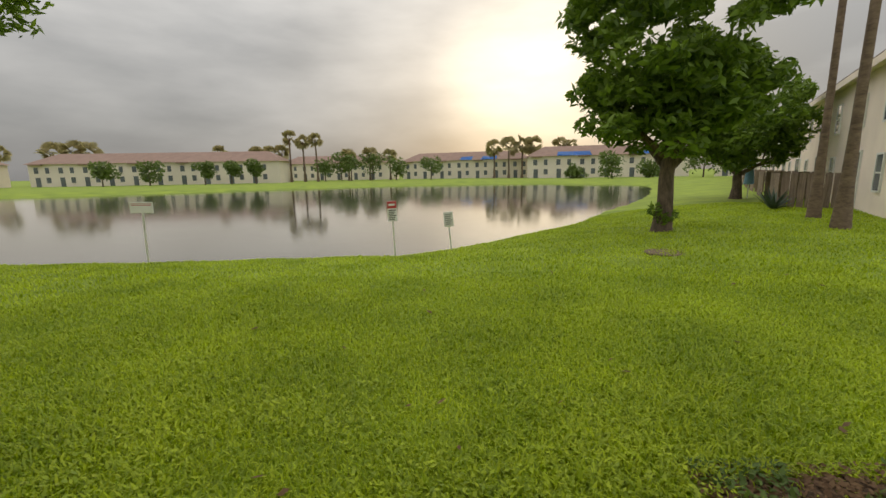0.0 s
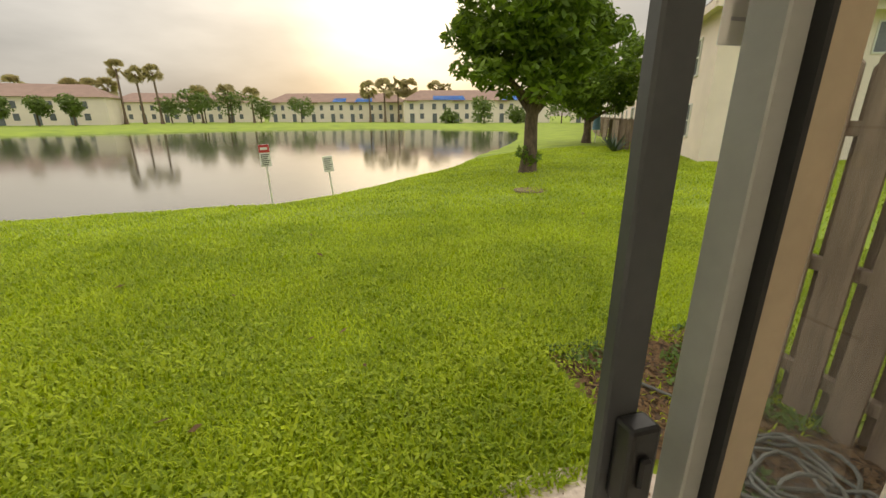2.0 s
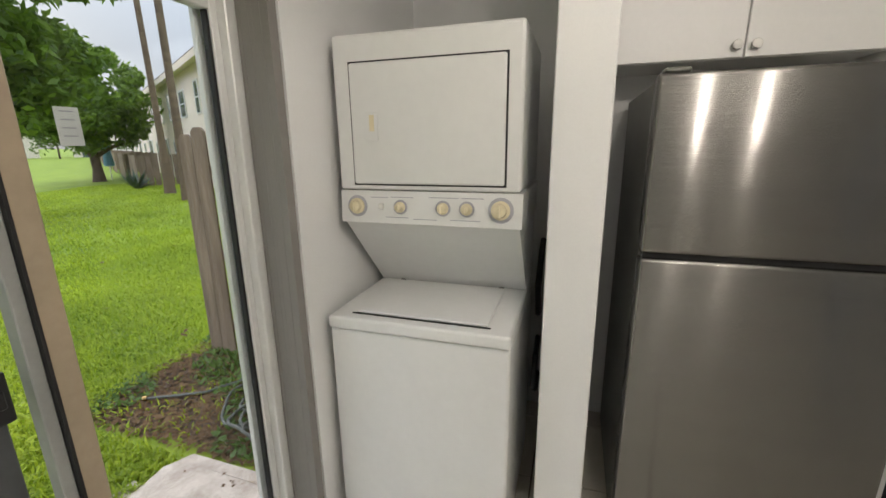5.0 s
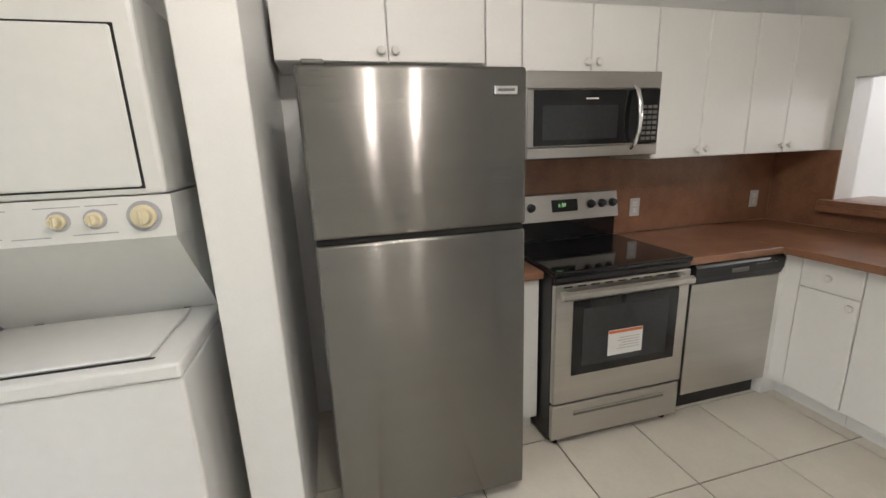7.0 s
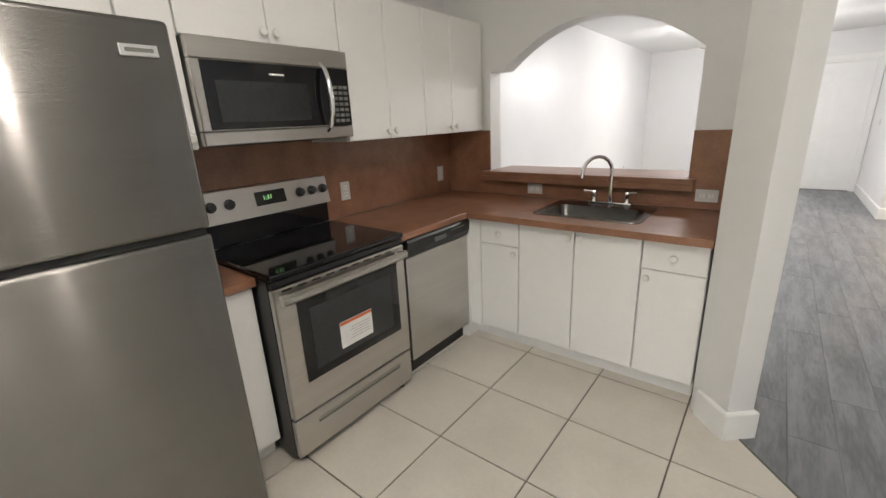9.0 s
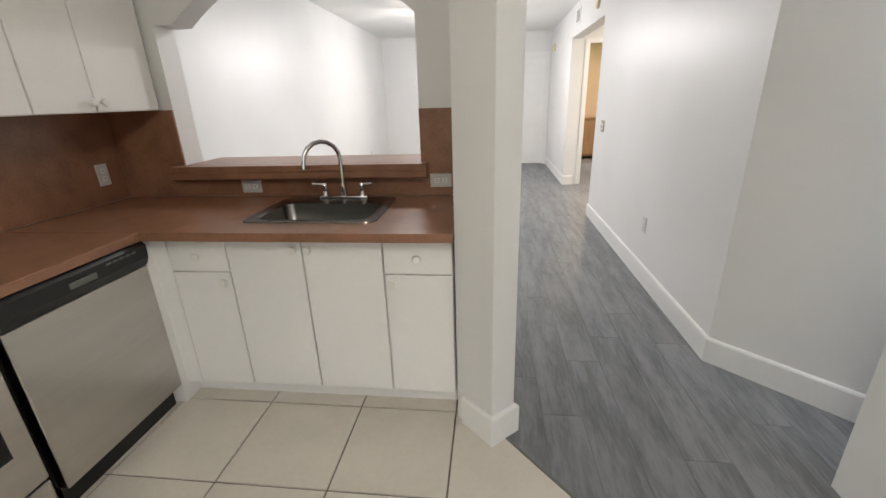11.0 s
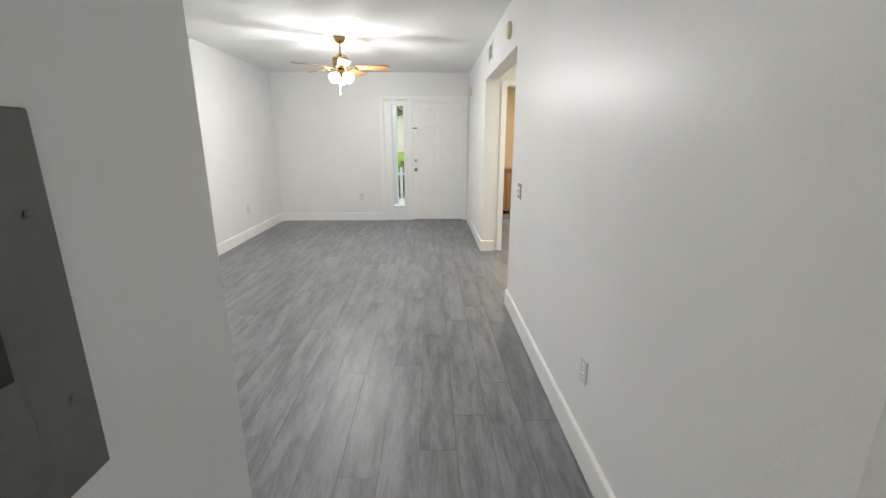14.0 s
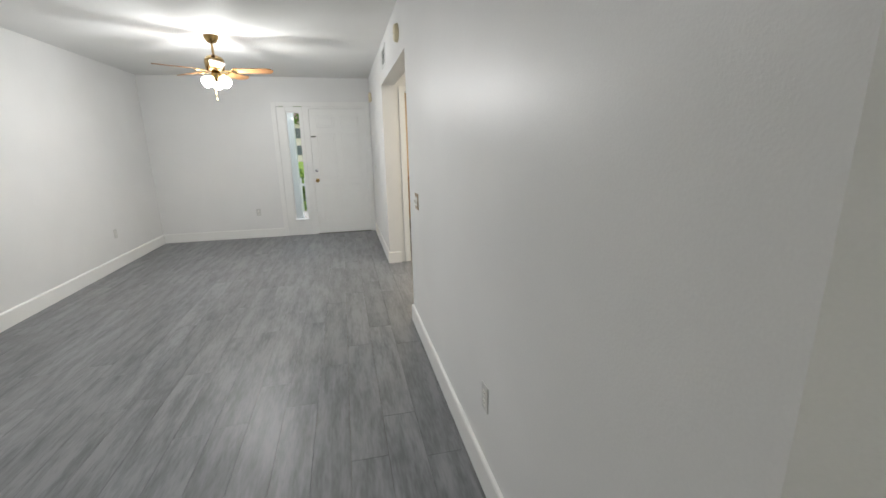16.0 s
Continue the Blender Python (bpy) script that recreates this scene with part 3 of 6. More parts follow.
def broad_tree(place, trunk_h, trunk_r, spread, height, leaves, size, seed, label, flat=0.75, mat=None, lean=(0, 0), clumps=90):
    t = thing("tree", place, label, "tree")
    rnd = random.Random(seed)
    bm, tips = bmesh.new(), []
    x, y, z = place
    top = Vector((x + lean[0], y + lean[1], z + trunk_h))
    pts = [(x, y, z - 0.2), (x, y, z + 0.12), (x + lean[0] * 0.3 + 0.02, y + lean[1] * 0.3, z + trunk_h * 0.4), (x + lean[0] * 0.7 - 0.02, y + lean[1] * 0.7, z + trunk_h * 0.75), tuple(top)]
    tube(pts, [trunk_r * 1.75, trunk_r * 1.3, trunk_r, trunk_r * 0.92, trunk_r * 0.85], 12, bm)
    n = 6
    for i in range(n):
        a = 6.283 * i / n + rnd.uniform(-0.3, 0.3)
        el = rnd.uniform(0.5, 1.5)
        limb(bm, top - Vector((0, 0, 0.15 * (i % 3))), (math.cos(a), math.sin(a), el), min(spread, height - trunk_h) * 0.55, trunk_r * 0.55, 2, rnd, tips)
    part("trunk", bm, BARK, t, smooth=True)
    cl = []
    # the crown opens upward like a funnel, in uneven layered clumps with gaps between
    for p in tips:
        cl.append((p.x, p.y, max(p.z, z + trunk_h * 0.95), spread * rnd.uniform(0.12, 0.22)))
    for i in range(clumps):
        v = rnd.uniform(0.0, 1.0) ** 0.8
        wide = spread * (0.34 + 1.25 * v) if v < 0.5 else spread * math.sqrt(max(0.02, 1 - ((v - 0.62) / 0.42) ** 2))
        a = rnd.uniform(0, 6.283)
        rr = min(wide, spread) * rnd.uniform(0.45, 1.0) ** 0.6
        cl.append((top.x + rr * math.cos(a), top.y + rr * math.sin(a), z + trunk_h * 1.2 + v * (height - trunk_h * 1.2) - 0.12 * rr, spread * rnd.uniform(0.12, 0.23)))
    ob = leaf_cloud("crown", cl, leaves, size, mat or LEAF, seed, flat, t, place)
    return t


def fan_palm(place, h, r, label, seed, fronds=26, size=1.1, group="", mat=None):
    t = thing("palm_tree", place, label, "palm tree", group)
    rnd = random.Random(seed)
    x, y, z = place
    bend = rnd.uniform(-0.02, 0.02) * h
    pts = [(x + bend * (i / 8) ** 2, y, z - 0.2 + (h + 0.2) * i / 8) for i in range(9)]
    bm = tube(pts, [r * 2.3, r * 1.45] + [r * (1.12 - 0.05 * i) for i in range(7)], 12)
    part("trunk", bm, PALM_BARK, t, smooth=True)
    v, q = [], []
    for k in range(fronds):
        a, el = rnd.uniform(0, 6.283), rnd.uniform(-1.0, 1.35)
        d = Vector((math.cos(a) * math.cos(el), math.sin(a) * math.cos(el), math.sin(el)))
        c = Vector(pts[-1]) + d * size * (0.55 if size < 1.5 else 0.38)
        side = d.cross(Vector((0, 0, 1))).normalized()
        up = side.cross(d)
        roll = rnd.uniform(-1.2, 1.2)
        side, up = side * math.cos(roll) + up * math.sin(roll), up * math.cos(roll) - side * math.sin(roll)
        for m in range(13):
            b = -1.35 + 2.7 * m / 12
            e = (d * math.cos(b) + side * math.sin(b)).normalized()
            w = (side * math.cos(b) - d * math.sin(b)) * (0.045 if size < 1.5 else 0.075) * size
            tip = c + e * size * 0.75 + Vector((0, 0, -0.10 * size))
            i = len(v)
            v += [c - w * 0.3, c + e * size * 0.45 - w + up * 0.05, tip, c + e * size * 0.45 + w]
            q.append((i, i + 1, i + 2, i + 3))
    o = Vector(place)
    ob = new("crown", raw_mesh("crown", np.array([tuple(p - o) for p in v]), np.array(q), mat or PALM_LEAF))
    ob.parent = t
    return t


GZ = lambda x, y: float(ground_height(np.array([float(x)]), np.array([float(y)]))[0])
broad_tree((6.2, 11.5, GZ(6.2, 11.5)), 1.9, 0.20, 2.65, 7.4, 24000, 0.125, 3, "broad green shade tree with a grey trunk on the lawn", 0.62, lean=(0.05, 0), clumps=130)
broad_tree((15.5, 22.5, GZ(15.5, 22.5)), 1.5, 0.22, 2.9, 6.3, 14000, 0.15, 8, "rounded green shade tree on the lawn by the houses", 0.8)
broad_tree((-9.75, 7.4, GZ(-9.75, 7.4)), 3.4, 0.2, 3.1, 8.0, 16000, 0.11, 12, "overhanging shade tree with dark leaves near the pond", 0.8)
fan_palm((11.9, 13.5, GZ(11.9, 13.5)), 11.5, 0.09, "tall slender fan palm beside the stucco house", 4, group="palms by the house")
fan_palm((10.5, 11.05, GZ(10.5, 11.05)), 11.0, 0.10, "tall fan palm with a swollen foot on the lawn", 5, group="palms by the house")


# ---- neighbouring row of houses ----
def window_part(parent, x0, z0, w, h, face, frame_mat, at, sill=True):
    """A window set in a facade; face 'w' looks along -x (at is x), face 's' along -y (at is y)."""
    d = 0.06

    def bx(a0, a1, b0, b1, o0, o1, bm=None):
        return box(at + o0, a0, b0, at + o1, a1, b1, bm=bm) if face == "w" else box(a0, at + o0, b0, a1, at + o1, b1, bm=bm)
    fr = bx(x0, x0 + 0.06, z0, z0 + h, -0.03, d)
    bx(x0 + w - 0.06, x0 + w, z0, z0 + h, -0.03, d, fr)
    bx(x0 + 0.06, x0 + w - 0.06, z0, z0 + 0.06, -0.03, d, fr)
    bx(x0 + 0.06, x0 + w - 0.06, z0 + h - 0.06, z0 + h, -0.03, d, fr)
    bx(x0 + 0.06, x0 + w - 0.06, z0 + h * 0.5 - 0.025, z0 + h * 0.5 + 0.025, -0.025, d, fr)
    win = part("window", fr, frame_mat, parent)
    part("pane", bx(x0 + 0.06, x0 + w - 0.06, z0 + 0.06, z0 + h - 0.06, -0.008, 0.02), FAR_PANE, win, "dark window glass")
    return win


house = thing("house", (12.95, 12.0, -0.12), "two-storey beige stucco row house with a brown tile roof", "house", turn=-32)
EAVE = 4.85
SKEW = radians(15)                                  # the end wall stands at an open angle to the long side


def end_wall(bm, s, depth=0.0):
    """Turns a piece built along x onto the end wall, s metres from the corner and depth behind its face."""
    bmesh.ops.translate(bm, verts=bm.verts, vec=(s, depth, 0))
    bmesh.ops.rotate(bm, verts=bm.verts, cent=(0, 0, 0), matrix=Matrix.Rotation(SKEW, 3, "Z"))
    return bm


def on_end(s, depth):
    return (s * math.cos(SKEW) - depth * math.sin(SKEW), s * math.sin(SKEW) + depth * math.cos(SKEW))


part("wall", prism([(0, 0), on_end(3.3, 0), on_end(3.3, 0.5), on_end(13, 0.5), (12.4, 62), (0, 62)], -0.4, EAVE), STUCCO, house)
OV = 0.5
P0, P1 = on_end(-0.55, -0.5), on_end(13.5, 0.0)
ry = [(*P0, EAVE + 0.12), (*P1, EAVE + 0.12), (12.9, 62.5, EAVE + 0.12), (P0[0], 62.5, EAVE + 0.12)]
top_a, top_b = Vector((6.0, 8.0, 7.75)), Vector((6.0, 56, 7.75))
rf = bmesh.new()
rv = [rf.verts.new(p) for p in ry] + [rf.verts.new(top_a), rf.verts.new(top_b)]
for f in ((0, 1, 4), (1, 2, 5, 4), (2, 3, 5), (3, 0, 4, 5), (3, 2, 1, 0)):
    rf.faces.new([rv[i] for i in f])
part("roof", rf, ROOF, house)
# courses of roof tiles on the two slopes that show
for i in range(16):
    s0, s1 = i / 16, (i + 1) / 16
    for (a, c, d, e) in ((Vector(ry[3]), Vector(ry[0]), top_a, top_b), (Vector(ry[0]), Vector(ry[1]), top_a, top_a)):
        tb = bmesh.new()
        p, q, r2, s = a.lerp(e, s0), c.lerp(d, s0), c.lerp(d, s1), a.lerp(e, s1)
        up = Vector((0, 0, 0.05))
        vs = [tb.verts.new(v) for v in (p + up, q + up, r2 + up * 0.3, s + up * 0.3, p, q)]
        tb.faces.new(vs[:4]), tb.faces.new((vs[4], vs[5], vs[1], vs[0]))
        part("roof_course", tb, ROOF, house)
part("fascia", box(P0[0] - 0.02, P0[1] + 0.04, EAVE - 0.13, P0[0] + 0.04, 62.4, EAVE + 0.115), STUCCO, house, "cream roof edge board")
part("fascia", end_wall(box(-0.53, -0.54, EAVE - 0.13, 3.72, -0.49, EAVE + 0.115), 0), STUCCO, house, "cream roof edge board")
part("fascia", end_wall(box(3.72, -0.03, EAVE - 0.13, 13.4, 0.02, EAVE + 0.115), 0), STUCCO, house, "cream roof edge board")
part("soffit", prism([P0, on_end(3.7, -0.5), on_end(3.7, 0), P1, (12.8, 62), (P0[0], 62)], EAVE + 0.0, EAVE + 0.05), STUCCO, house, "cream soffit boards")
wf = box(0, -0.03, 0, 0.05, 0.05, 1.0)
box(1.35, -0.03, 0, 1.40, 0.05, 1.0, bm=wf)
box(0.05, -0.03, 0, 1.35, 0.05, 0.05, bm=wf)
box(0.05, -0.03, 0.95, 1.35, 0.05, 1.0, bm=wf)
box(0.675, -0.025, 0.05, 0.725, 0.05, 0.95, bm=wf)
bmesh.ops.translate(wf, verts=wf.verts, vec=(0, 0, 3.5))
ew = part("window", end_wall(wf, 5.3, 0.49), SIGN_WHITE, house)
part("pane", end_wall(box(0.05, -0.008, 3.55, 1.35, 0.02, 4.45), 5.3, 0.49), FAR_PANE, ew, "dark window glass")
part("meter_box", end_wall(box(1.05, -0.14, 1.15, 1.35, 0.0, 1.75, 0.02), 0), SIGN_WHITE, house, "pale metal electric meter box")
part("downpipe", end_wall(tube([(3.2, -0.06, 0), (3.2, -0.06, EAVE)], 0.05, 8), 0), STUCCO, house)
for k in range(9):
    y0 = 1.9 + k * 6.6
    window_part(house, y0, 2.95, 0.75, 1.3, "w", SIGN_WHITE, -0.03)
    window_part(house, y0 + 2.9, 2.95, 1.2, 1.2, "w", SIGN_WHITE, -0.03)
    window_part(house, y0, 0.75, 0.75, 1.25, "w", SIGN_WHITE, -0.03)
    window_part(house, y0 + 2.6, 0.15, 1.7, 2.0, "w", SIGN_WHITE, -0.03)
# low brown patio fences along the row
for k in range(8):
    y0 = 5.2 + k * 6.6
    f = thing("patio_fence", (0, 0, 0), "low brown wooden patio fence", "fence", "patio fences along the row", turn=-32)
    f.location = (12.95, 12.0, -0.12)
    for j in range(12):
        part("board", box(-2.2, y0 + j * 0.26, 0, -2.17, y0 + 0.22 + j * 0.26, 1.35, 0.004), FENCE_WOOD, f)
    part("rail", box(-2.165, y0, 1.0, -2.12, y0 + 3.1, 1.08), FENCE_WOOD, f)
    part("rail", box(-2.165, y0, 0.3, -2.12, y0 + 3.1, 0.38), FENCE_WOOD, f)
    for j in range(8):
        part("board", box(-2.1 + j * 0.26, y0 - 0.03, 0, -1.88 + j * 0.26, y0, 1.35, 0.004), FENCE_WOOD, f)


# ---- far rows of houses across the pond ----
def far_row(x0, y0, x1, y1, label, seed, tarps=()):
    """A two-storey terrace seen across the water, with hipped roof, windows and doors."""
    a, c = Vector((x0, y0, 0)), Vector((x1, y1, 0))
    L = (c - a).length
    ang = math.degrees(math.atan2(y1 - y0, x1 - x0))
    h = thing("row_house", (x0, y0, GZ(x0, y0) - 0.05), label, "house", "houses across the pond", turn=ang or 0.01)
    part("wall", box(0, 0, -1, L, 9, 5.0), FAR_WALL, h)
    rf = bmesh.new()
    v = [rf.verts.new(p) for p in ((-0.5, -0.5, 5.0), (L + 0.5, -0.5, 5.0), (L + 0.5, 9.5, 5.0), (-0.5, 9.5, 5.0), (3.5, 4.5, 7.4), (L - 3.5, 4.5, 7.4))]
    for f in ((0, 1, 5, 4), (1, 2, 5), (2, 3, 4, 5), (3, 0, 4), (3, 2, 1, 0)):
        rf.faces.new([v[i] for i in f])
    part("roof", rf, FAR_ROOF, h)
    rnd = random.Random(seed)
    k, x = 0, 1.2
    while x < L - 2.2:
        w = 0.9
        part("window", box(x, -0.06, 3.0, x + w, 0.0, 4.25), FAR_PANE, h)
        part("window", box(x + 2.4, -0.06, 3.0, x + 2.4 + 0.8, 0.0, 4.25), FAR_PANE, h) if x + 3.4 < L else None
        part("door", box(x + 0.1, -0.06, 0.0, x + 1.1, 0.0, 2.1), FAR_PANE, h)
        part("window", box(x + 2.4, -0.06, 0.9, x + 3.3, 0.0, 2.1), FAR_PANE, h) if x + 3.5 < L else None
        part("gable", box(x - 0.5, -0.7, 4.75, x + 2.0, 0.0, 5.02), FAR_ROOF, h) if k % 2 == 0 else None
        x += 5.2
        k += 1
    for tx, tw in tarps:
        tb = bmesh.new()
        vs = [tb.verts.new(p) for p in ((tx, -0.62, 5.04), (tx + tw, -0.62, 5.04), (tx + tw - 0.3, 1.6, 6.05), (tx + 0.2, 1.5, 6.0))]
        tb.faces.new(vs)
        bmesh.ops.solidify(tb, geom=tb.faces[:], thickness=0.06)
        part("tarp", tb, TARP, h, "blue tarpaulin over the roof edge")
    return h


far_row(-145, 60, -96, 88, "cream two-storey terrace with brown roof across the pond", 1)
far_row(-92, 92, -38, 96, "long cream two-storey terrace with brown hipped roof", 2)
far_row(-50, 128, -16, 126, "distant cream terrace with brown roof", 3)
far_row(-13, 124, 21, 112, "cream terrace with blue tarpaulins on its roof", 4, ((17.5, 3.6), (23.5, 4.5)))
far_row(19, 100, 52, 92, "cream terrace with blue tarpaulins and brown roof", 5, ((6.5, 7.5), (22.5, 4.0)))
far_row(55, 88, 85, 66, "cream terrace at the far end of the lawn", 6)

# ---- kitchen ----
def knob(parent, place, axis, r=0.019, mat=None):
    p = [(r * 0.45, 0), (r * 0.40, 0.010), (r * 0.95, 0.016), (r, 0.021), (r * 0.85, 0.027), (r * 0.3, 0.029)]
    return part("knob", lathe(p, place, axis, 14), mat or PLASTIC, parent, smooth=True)


def fridge():
    t = thing("refrigerator", (2.1, -1.23, 0), "stainless steel top-freezer refrigerator beside the partition wall", "refrigerator")
    y0, y1 = -1.61, -0.85
    part("body", box(1.80, y0 + 0.006, 0.03, 2.54, y1 - 0.006, 1.735, 0.006), GREY_METAL, t, "dark grey metal side panels")
    part("freezer_door", box(1.728, y0, 1.203, 1.797, y1, 1.748, 0.014, seg=3), STEEL, t, "brushed stainless freezer door", smooth=True)
    d = part("door", box(1.728, y0, 0.062, 1.797, y1, 1.187, 0.014, seg=3), STEEL, t, "brushed stainless lower door", smooth=True)
    part("gasket", box(1.745, y0 + 0.01, 1.184, 1.80, y1 - 0.01, 1.206), GASKET, t)
    b = part("badge", box(1.722, -1.572, 1.657, 1.729, -1.487, 1.686, 0.002), CHROME, t, "small pale badge")
    part("badge_bar", box(1.720, -1.560, 1.667, 1.7225, -1.499, 1.676), GREY_METAL, b)
    part("kick_plate", box(1.79, y0 + 0.02, 0.012, 1.81, y1 - 0.02, 0.058), BLACK, t)
    part("hinge_cover", box(1.745, y1 - 0.09, 1.748, 1.86, y1 - 0.02, 1.765, 0.005), GREY_METAL, t)
    for y in (y0 + 0.06, y1 - 0.06):
        part("foot", lathe([(0.022, 0), (0.022, 0.012), (0.012, 0.014), (0.012, 0.05)], (1.84, y, 0)), BLACK, t)
        part("foot", lathe([(0.022, 0), (0.022, 0.012), (0.012, 0.014), (0.012, 0.05)], (2.48, y, 0)), BLACK, t)
    return t


def stove():
    t = thing("range", (2.25, -2.235, 0), "freestanding stainless electric range with black glass cooktop", "stove")
    y0, y1 = -2.614, -1.857
    part("body", box(1.965, y0 + 0.003, 0.03, 2.595, y1 - 0.003, 0.897, 0.003), BLACK, t, "black enamel sides")
    ct = part("cooktop", box(1.928, y0, 0.898, 2.53, y1, 0.926, 0.008, seg=2), BLACK_GLASS, t, "black ceramic glass cooktop")
    part("front_band", box(1.936, y0 + 0.004, 0.868, 1.966, y1 - 0.004, 0.896, 0.003), BLACK, t)
    dr = part("oven_door", box(1.93, y0 + 0.004, 0.248, 1.966, y1 - 0.004, 0.862, 0.005), STEEL_H, t, "stainless oven door")
    part("window", box(1.926, -2.545, 0.395, 1.931, -1.952, 0.778, 0.002), BLACK_GLASS, dr, "black oven window")
    part("window_pane", box(1.9245, -2.49, 0.44, 1.927, -2.005, 0.735), DARK_GLASS, dr)
    for i in range(9):
        part("vent_slot", box(1.9285, -2.52 + i * 0.072, 0.846, 1.931, -2.475 + i * 0.072, 0.853), BLACK, dr)
    hb = slab_profile([(1.895, 0.795), (1.885, 0.805), (1.885, 0.828), (1.900, 0.838), (1.908, 0.830), (1.908, 0.803)], "y", y0 + 0.02, y1 - 0.02)
    h = part("handle", hb, STEEL_H, dr, "wide flat stainless handle")
    for y in (y0 + 0.045, y1 - 0.045):
        part("handle_mount", box(1.90, y - 0.018, 0.80, 1.932, y + 0.018, 0.832, 0.003), STEEL_H, dr)
    dw = part("drawer", box(1.934, y0 + 0.004, 0.045, 1.966, y1 - 0.004, 0.236, 0.005), STEEL_H, t, "stainless storage drawer")
    part("drawer_grip", box(1.9315, y0 + 0.10, 0.168, 1.9345, y1 - 0.12, 0.186, 0.001), GREY_METAL, dw)
    part("drawer_lip", box(1.927, y0 + 0.10, 0.186, 1.935, y1 - 0.12, 0.193, 0.002), STEEL_H, dw)
    # back panel with dials and clock
    part("back_riser", box(2.535, y0 + 0.004, 0.926, 2.60, y1 - 0.004, 1.05, 0.004), BLACK_GLASS, t)
    bp = slab_profile([(2.505, 1.045), (2.535, 1.195), (2.60, 1.195), (2.60, 1.045)], "y", y0 + 0.002, y1 - 0.002)
    g = part("control_panel", bp, STEEL_H, t, "stainless control panel")
    disp = part("display", slab_profile([(2.5135, 1.095), (2.5275, 1.165), (2.532, 1.165), (2.518, 1.095)], "y", -2.336, -2.165), BLACK_GLASS, g, "black clock display")
    ax = Vector((-0.98, 0, 0.196))
    for y in (-1.94, -2.03, -2.425, -2.50, -2.575):
        part("dial", lathe([(0.026, 0), (0.026, 0.006), (0.021, 0.008), (0.019, 0.026), (0.012, 0.028)], (2.5205, y, 1.128), ax, 18), BLACK, g, "round black dial", smooth=True)
    cu = bpy.data.curves.new("clock", "FONT")
    cu.body, cu.size, cu.extrude = "1:31", 0.032, 0.0006
    tmp = new("clock_curve", cu)
    me = bpy.data.meshes.new_from_object(tmp.evaluated_get(bpy.context.evaluated_depsgraph_get()))
    bpy.data.objects.remove(tmp)
    me.materials.append(glow("clock_green", (0.25, 1.0, 0.15), 0.3))
    ck = new("clock_digits", me)
    m = Matrix.Translation((2.5185, -2.205, 1.122)) @ Matrix(((0, 0.196, -0.98, 0), (-1, 0, 0, 0), (0, 0.98, 0.196, 0), (0, 0, 0, 1)))
    ck.parent, ck.matrix_local = g, Matrix.Translation(-origin[t]) @ m
    lb = part("paper_label", box(1.9225, -2.342, 0.470, 1.9240, -2.147, 0.602), SIGN_WHITE, dr, "white paper label with orange band")
    part("label_band", box(1.9215, -2.340, 0.585, 1.9226, -2.149, 0.600), material("orange_ink", (0.55, 0.13, 0.03), 0.6, bump=0), dr)
    for i in range(5):
        part("label_line", box(1.9215, -2.325, 0.500 + i * 0.014, 1.9226, -2.20 - 0.012 * (i % 3), 0.504 + i * 0.014), material("pale_ink", (0.45, 0.45, 0.45), 0.6, bump=0) if i == 0 else bpy.data.materials["pale_ink"], dr)
    for y in (y0 + 0.05, y1 - 0.05):
        for x in (1.99, 2.56):
            part("foot", lathe([(0.018, 0), (0.018, 0.01), (0.01, 0.012), (0.01, 0.045)], (x, y, 0)), BLACK, t)
    return t


def microwave():
    t = thing("microwave", (2.42, -2.25, 1.415), "over-the-range stainless microwave with black window", "microwave")
    y0, y1, z0, z1 = -2.604, -1.852, 1.415, 1.822
    part("body", box(2.255, y0 + 0.003, z0, E_WALL - 0.014, y1 - 0.003, z1, 0.003), GREY_METAL, t)
    part("top_band", box(2.222, y0, 1.742, 2.256, y1, z1, 0.004), STEEL_H, t, "stainless top band")
    part("bottom_band", box(2.222, y0, z0, 2.256, y1, 1.470, 0.004), STEEL_H, t, "stainless bottom band")
    d = part("door", box(2.220, -2.475, 1.472, 2.256, y1 + 0.0, 1.740, 0.003), STEEL_H, t, "stainless door frame")
    part("window", box(2.2165, -2.472, 1.478, 2.2205, -1.885, 1.737, 0.002), BLACK_GLASS, d, "black door glass")
    part("window_mesh", box(2.2150, -2.350, 1.505, 2.2168, -1.93, 1.665), DARK_GLASS, d)
    part("badge_bar", box(2.2150, -2.235, 1.692, 2.2168, -2.165, 1.700), PLASTIC, d)
    cp = part("control_panel", box(2.2200, -2.600, 1.472, 2.256, -2.478, 1.740, 0.003), BLACK_GLASS, t, "black control panel")
    for i in range(7):
        for j in range(3):
            part("button", box(2.2182, -2.585 + j * 0.032, 1.490 + i * 0.026, 2.2202, -2.560 + j * 0.032, 1.506 + i * 0.026), GREY_METAL, cp)
    pts = [(2.216, -2.435, 1.450), (2.190, -2.438, 1.475), (2.172, -2.440, 1.53), (2.166, -2.440, 1.60), (2.172, -2.440, 1.67), (2.190, -2.438, 1.73), (2.216, -2.435, 1.757)]
    part("handle", tube(pts, [0.010, 0.012, 0.013, 0.014, 0.013, 0.012, 0.010], 12), CHROME, d, "curved polished handle", smooth=True)
    part("vent", box(2.27, y0 + 0.05, z0 - 0.004, 2.40, y1 - 0.05, z0, 0.001), BLACK, t)
    return t


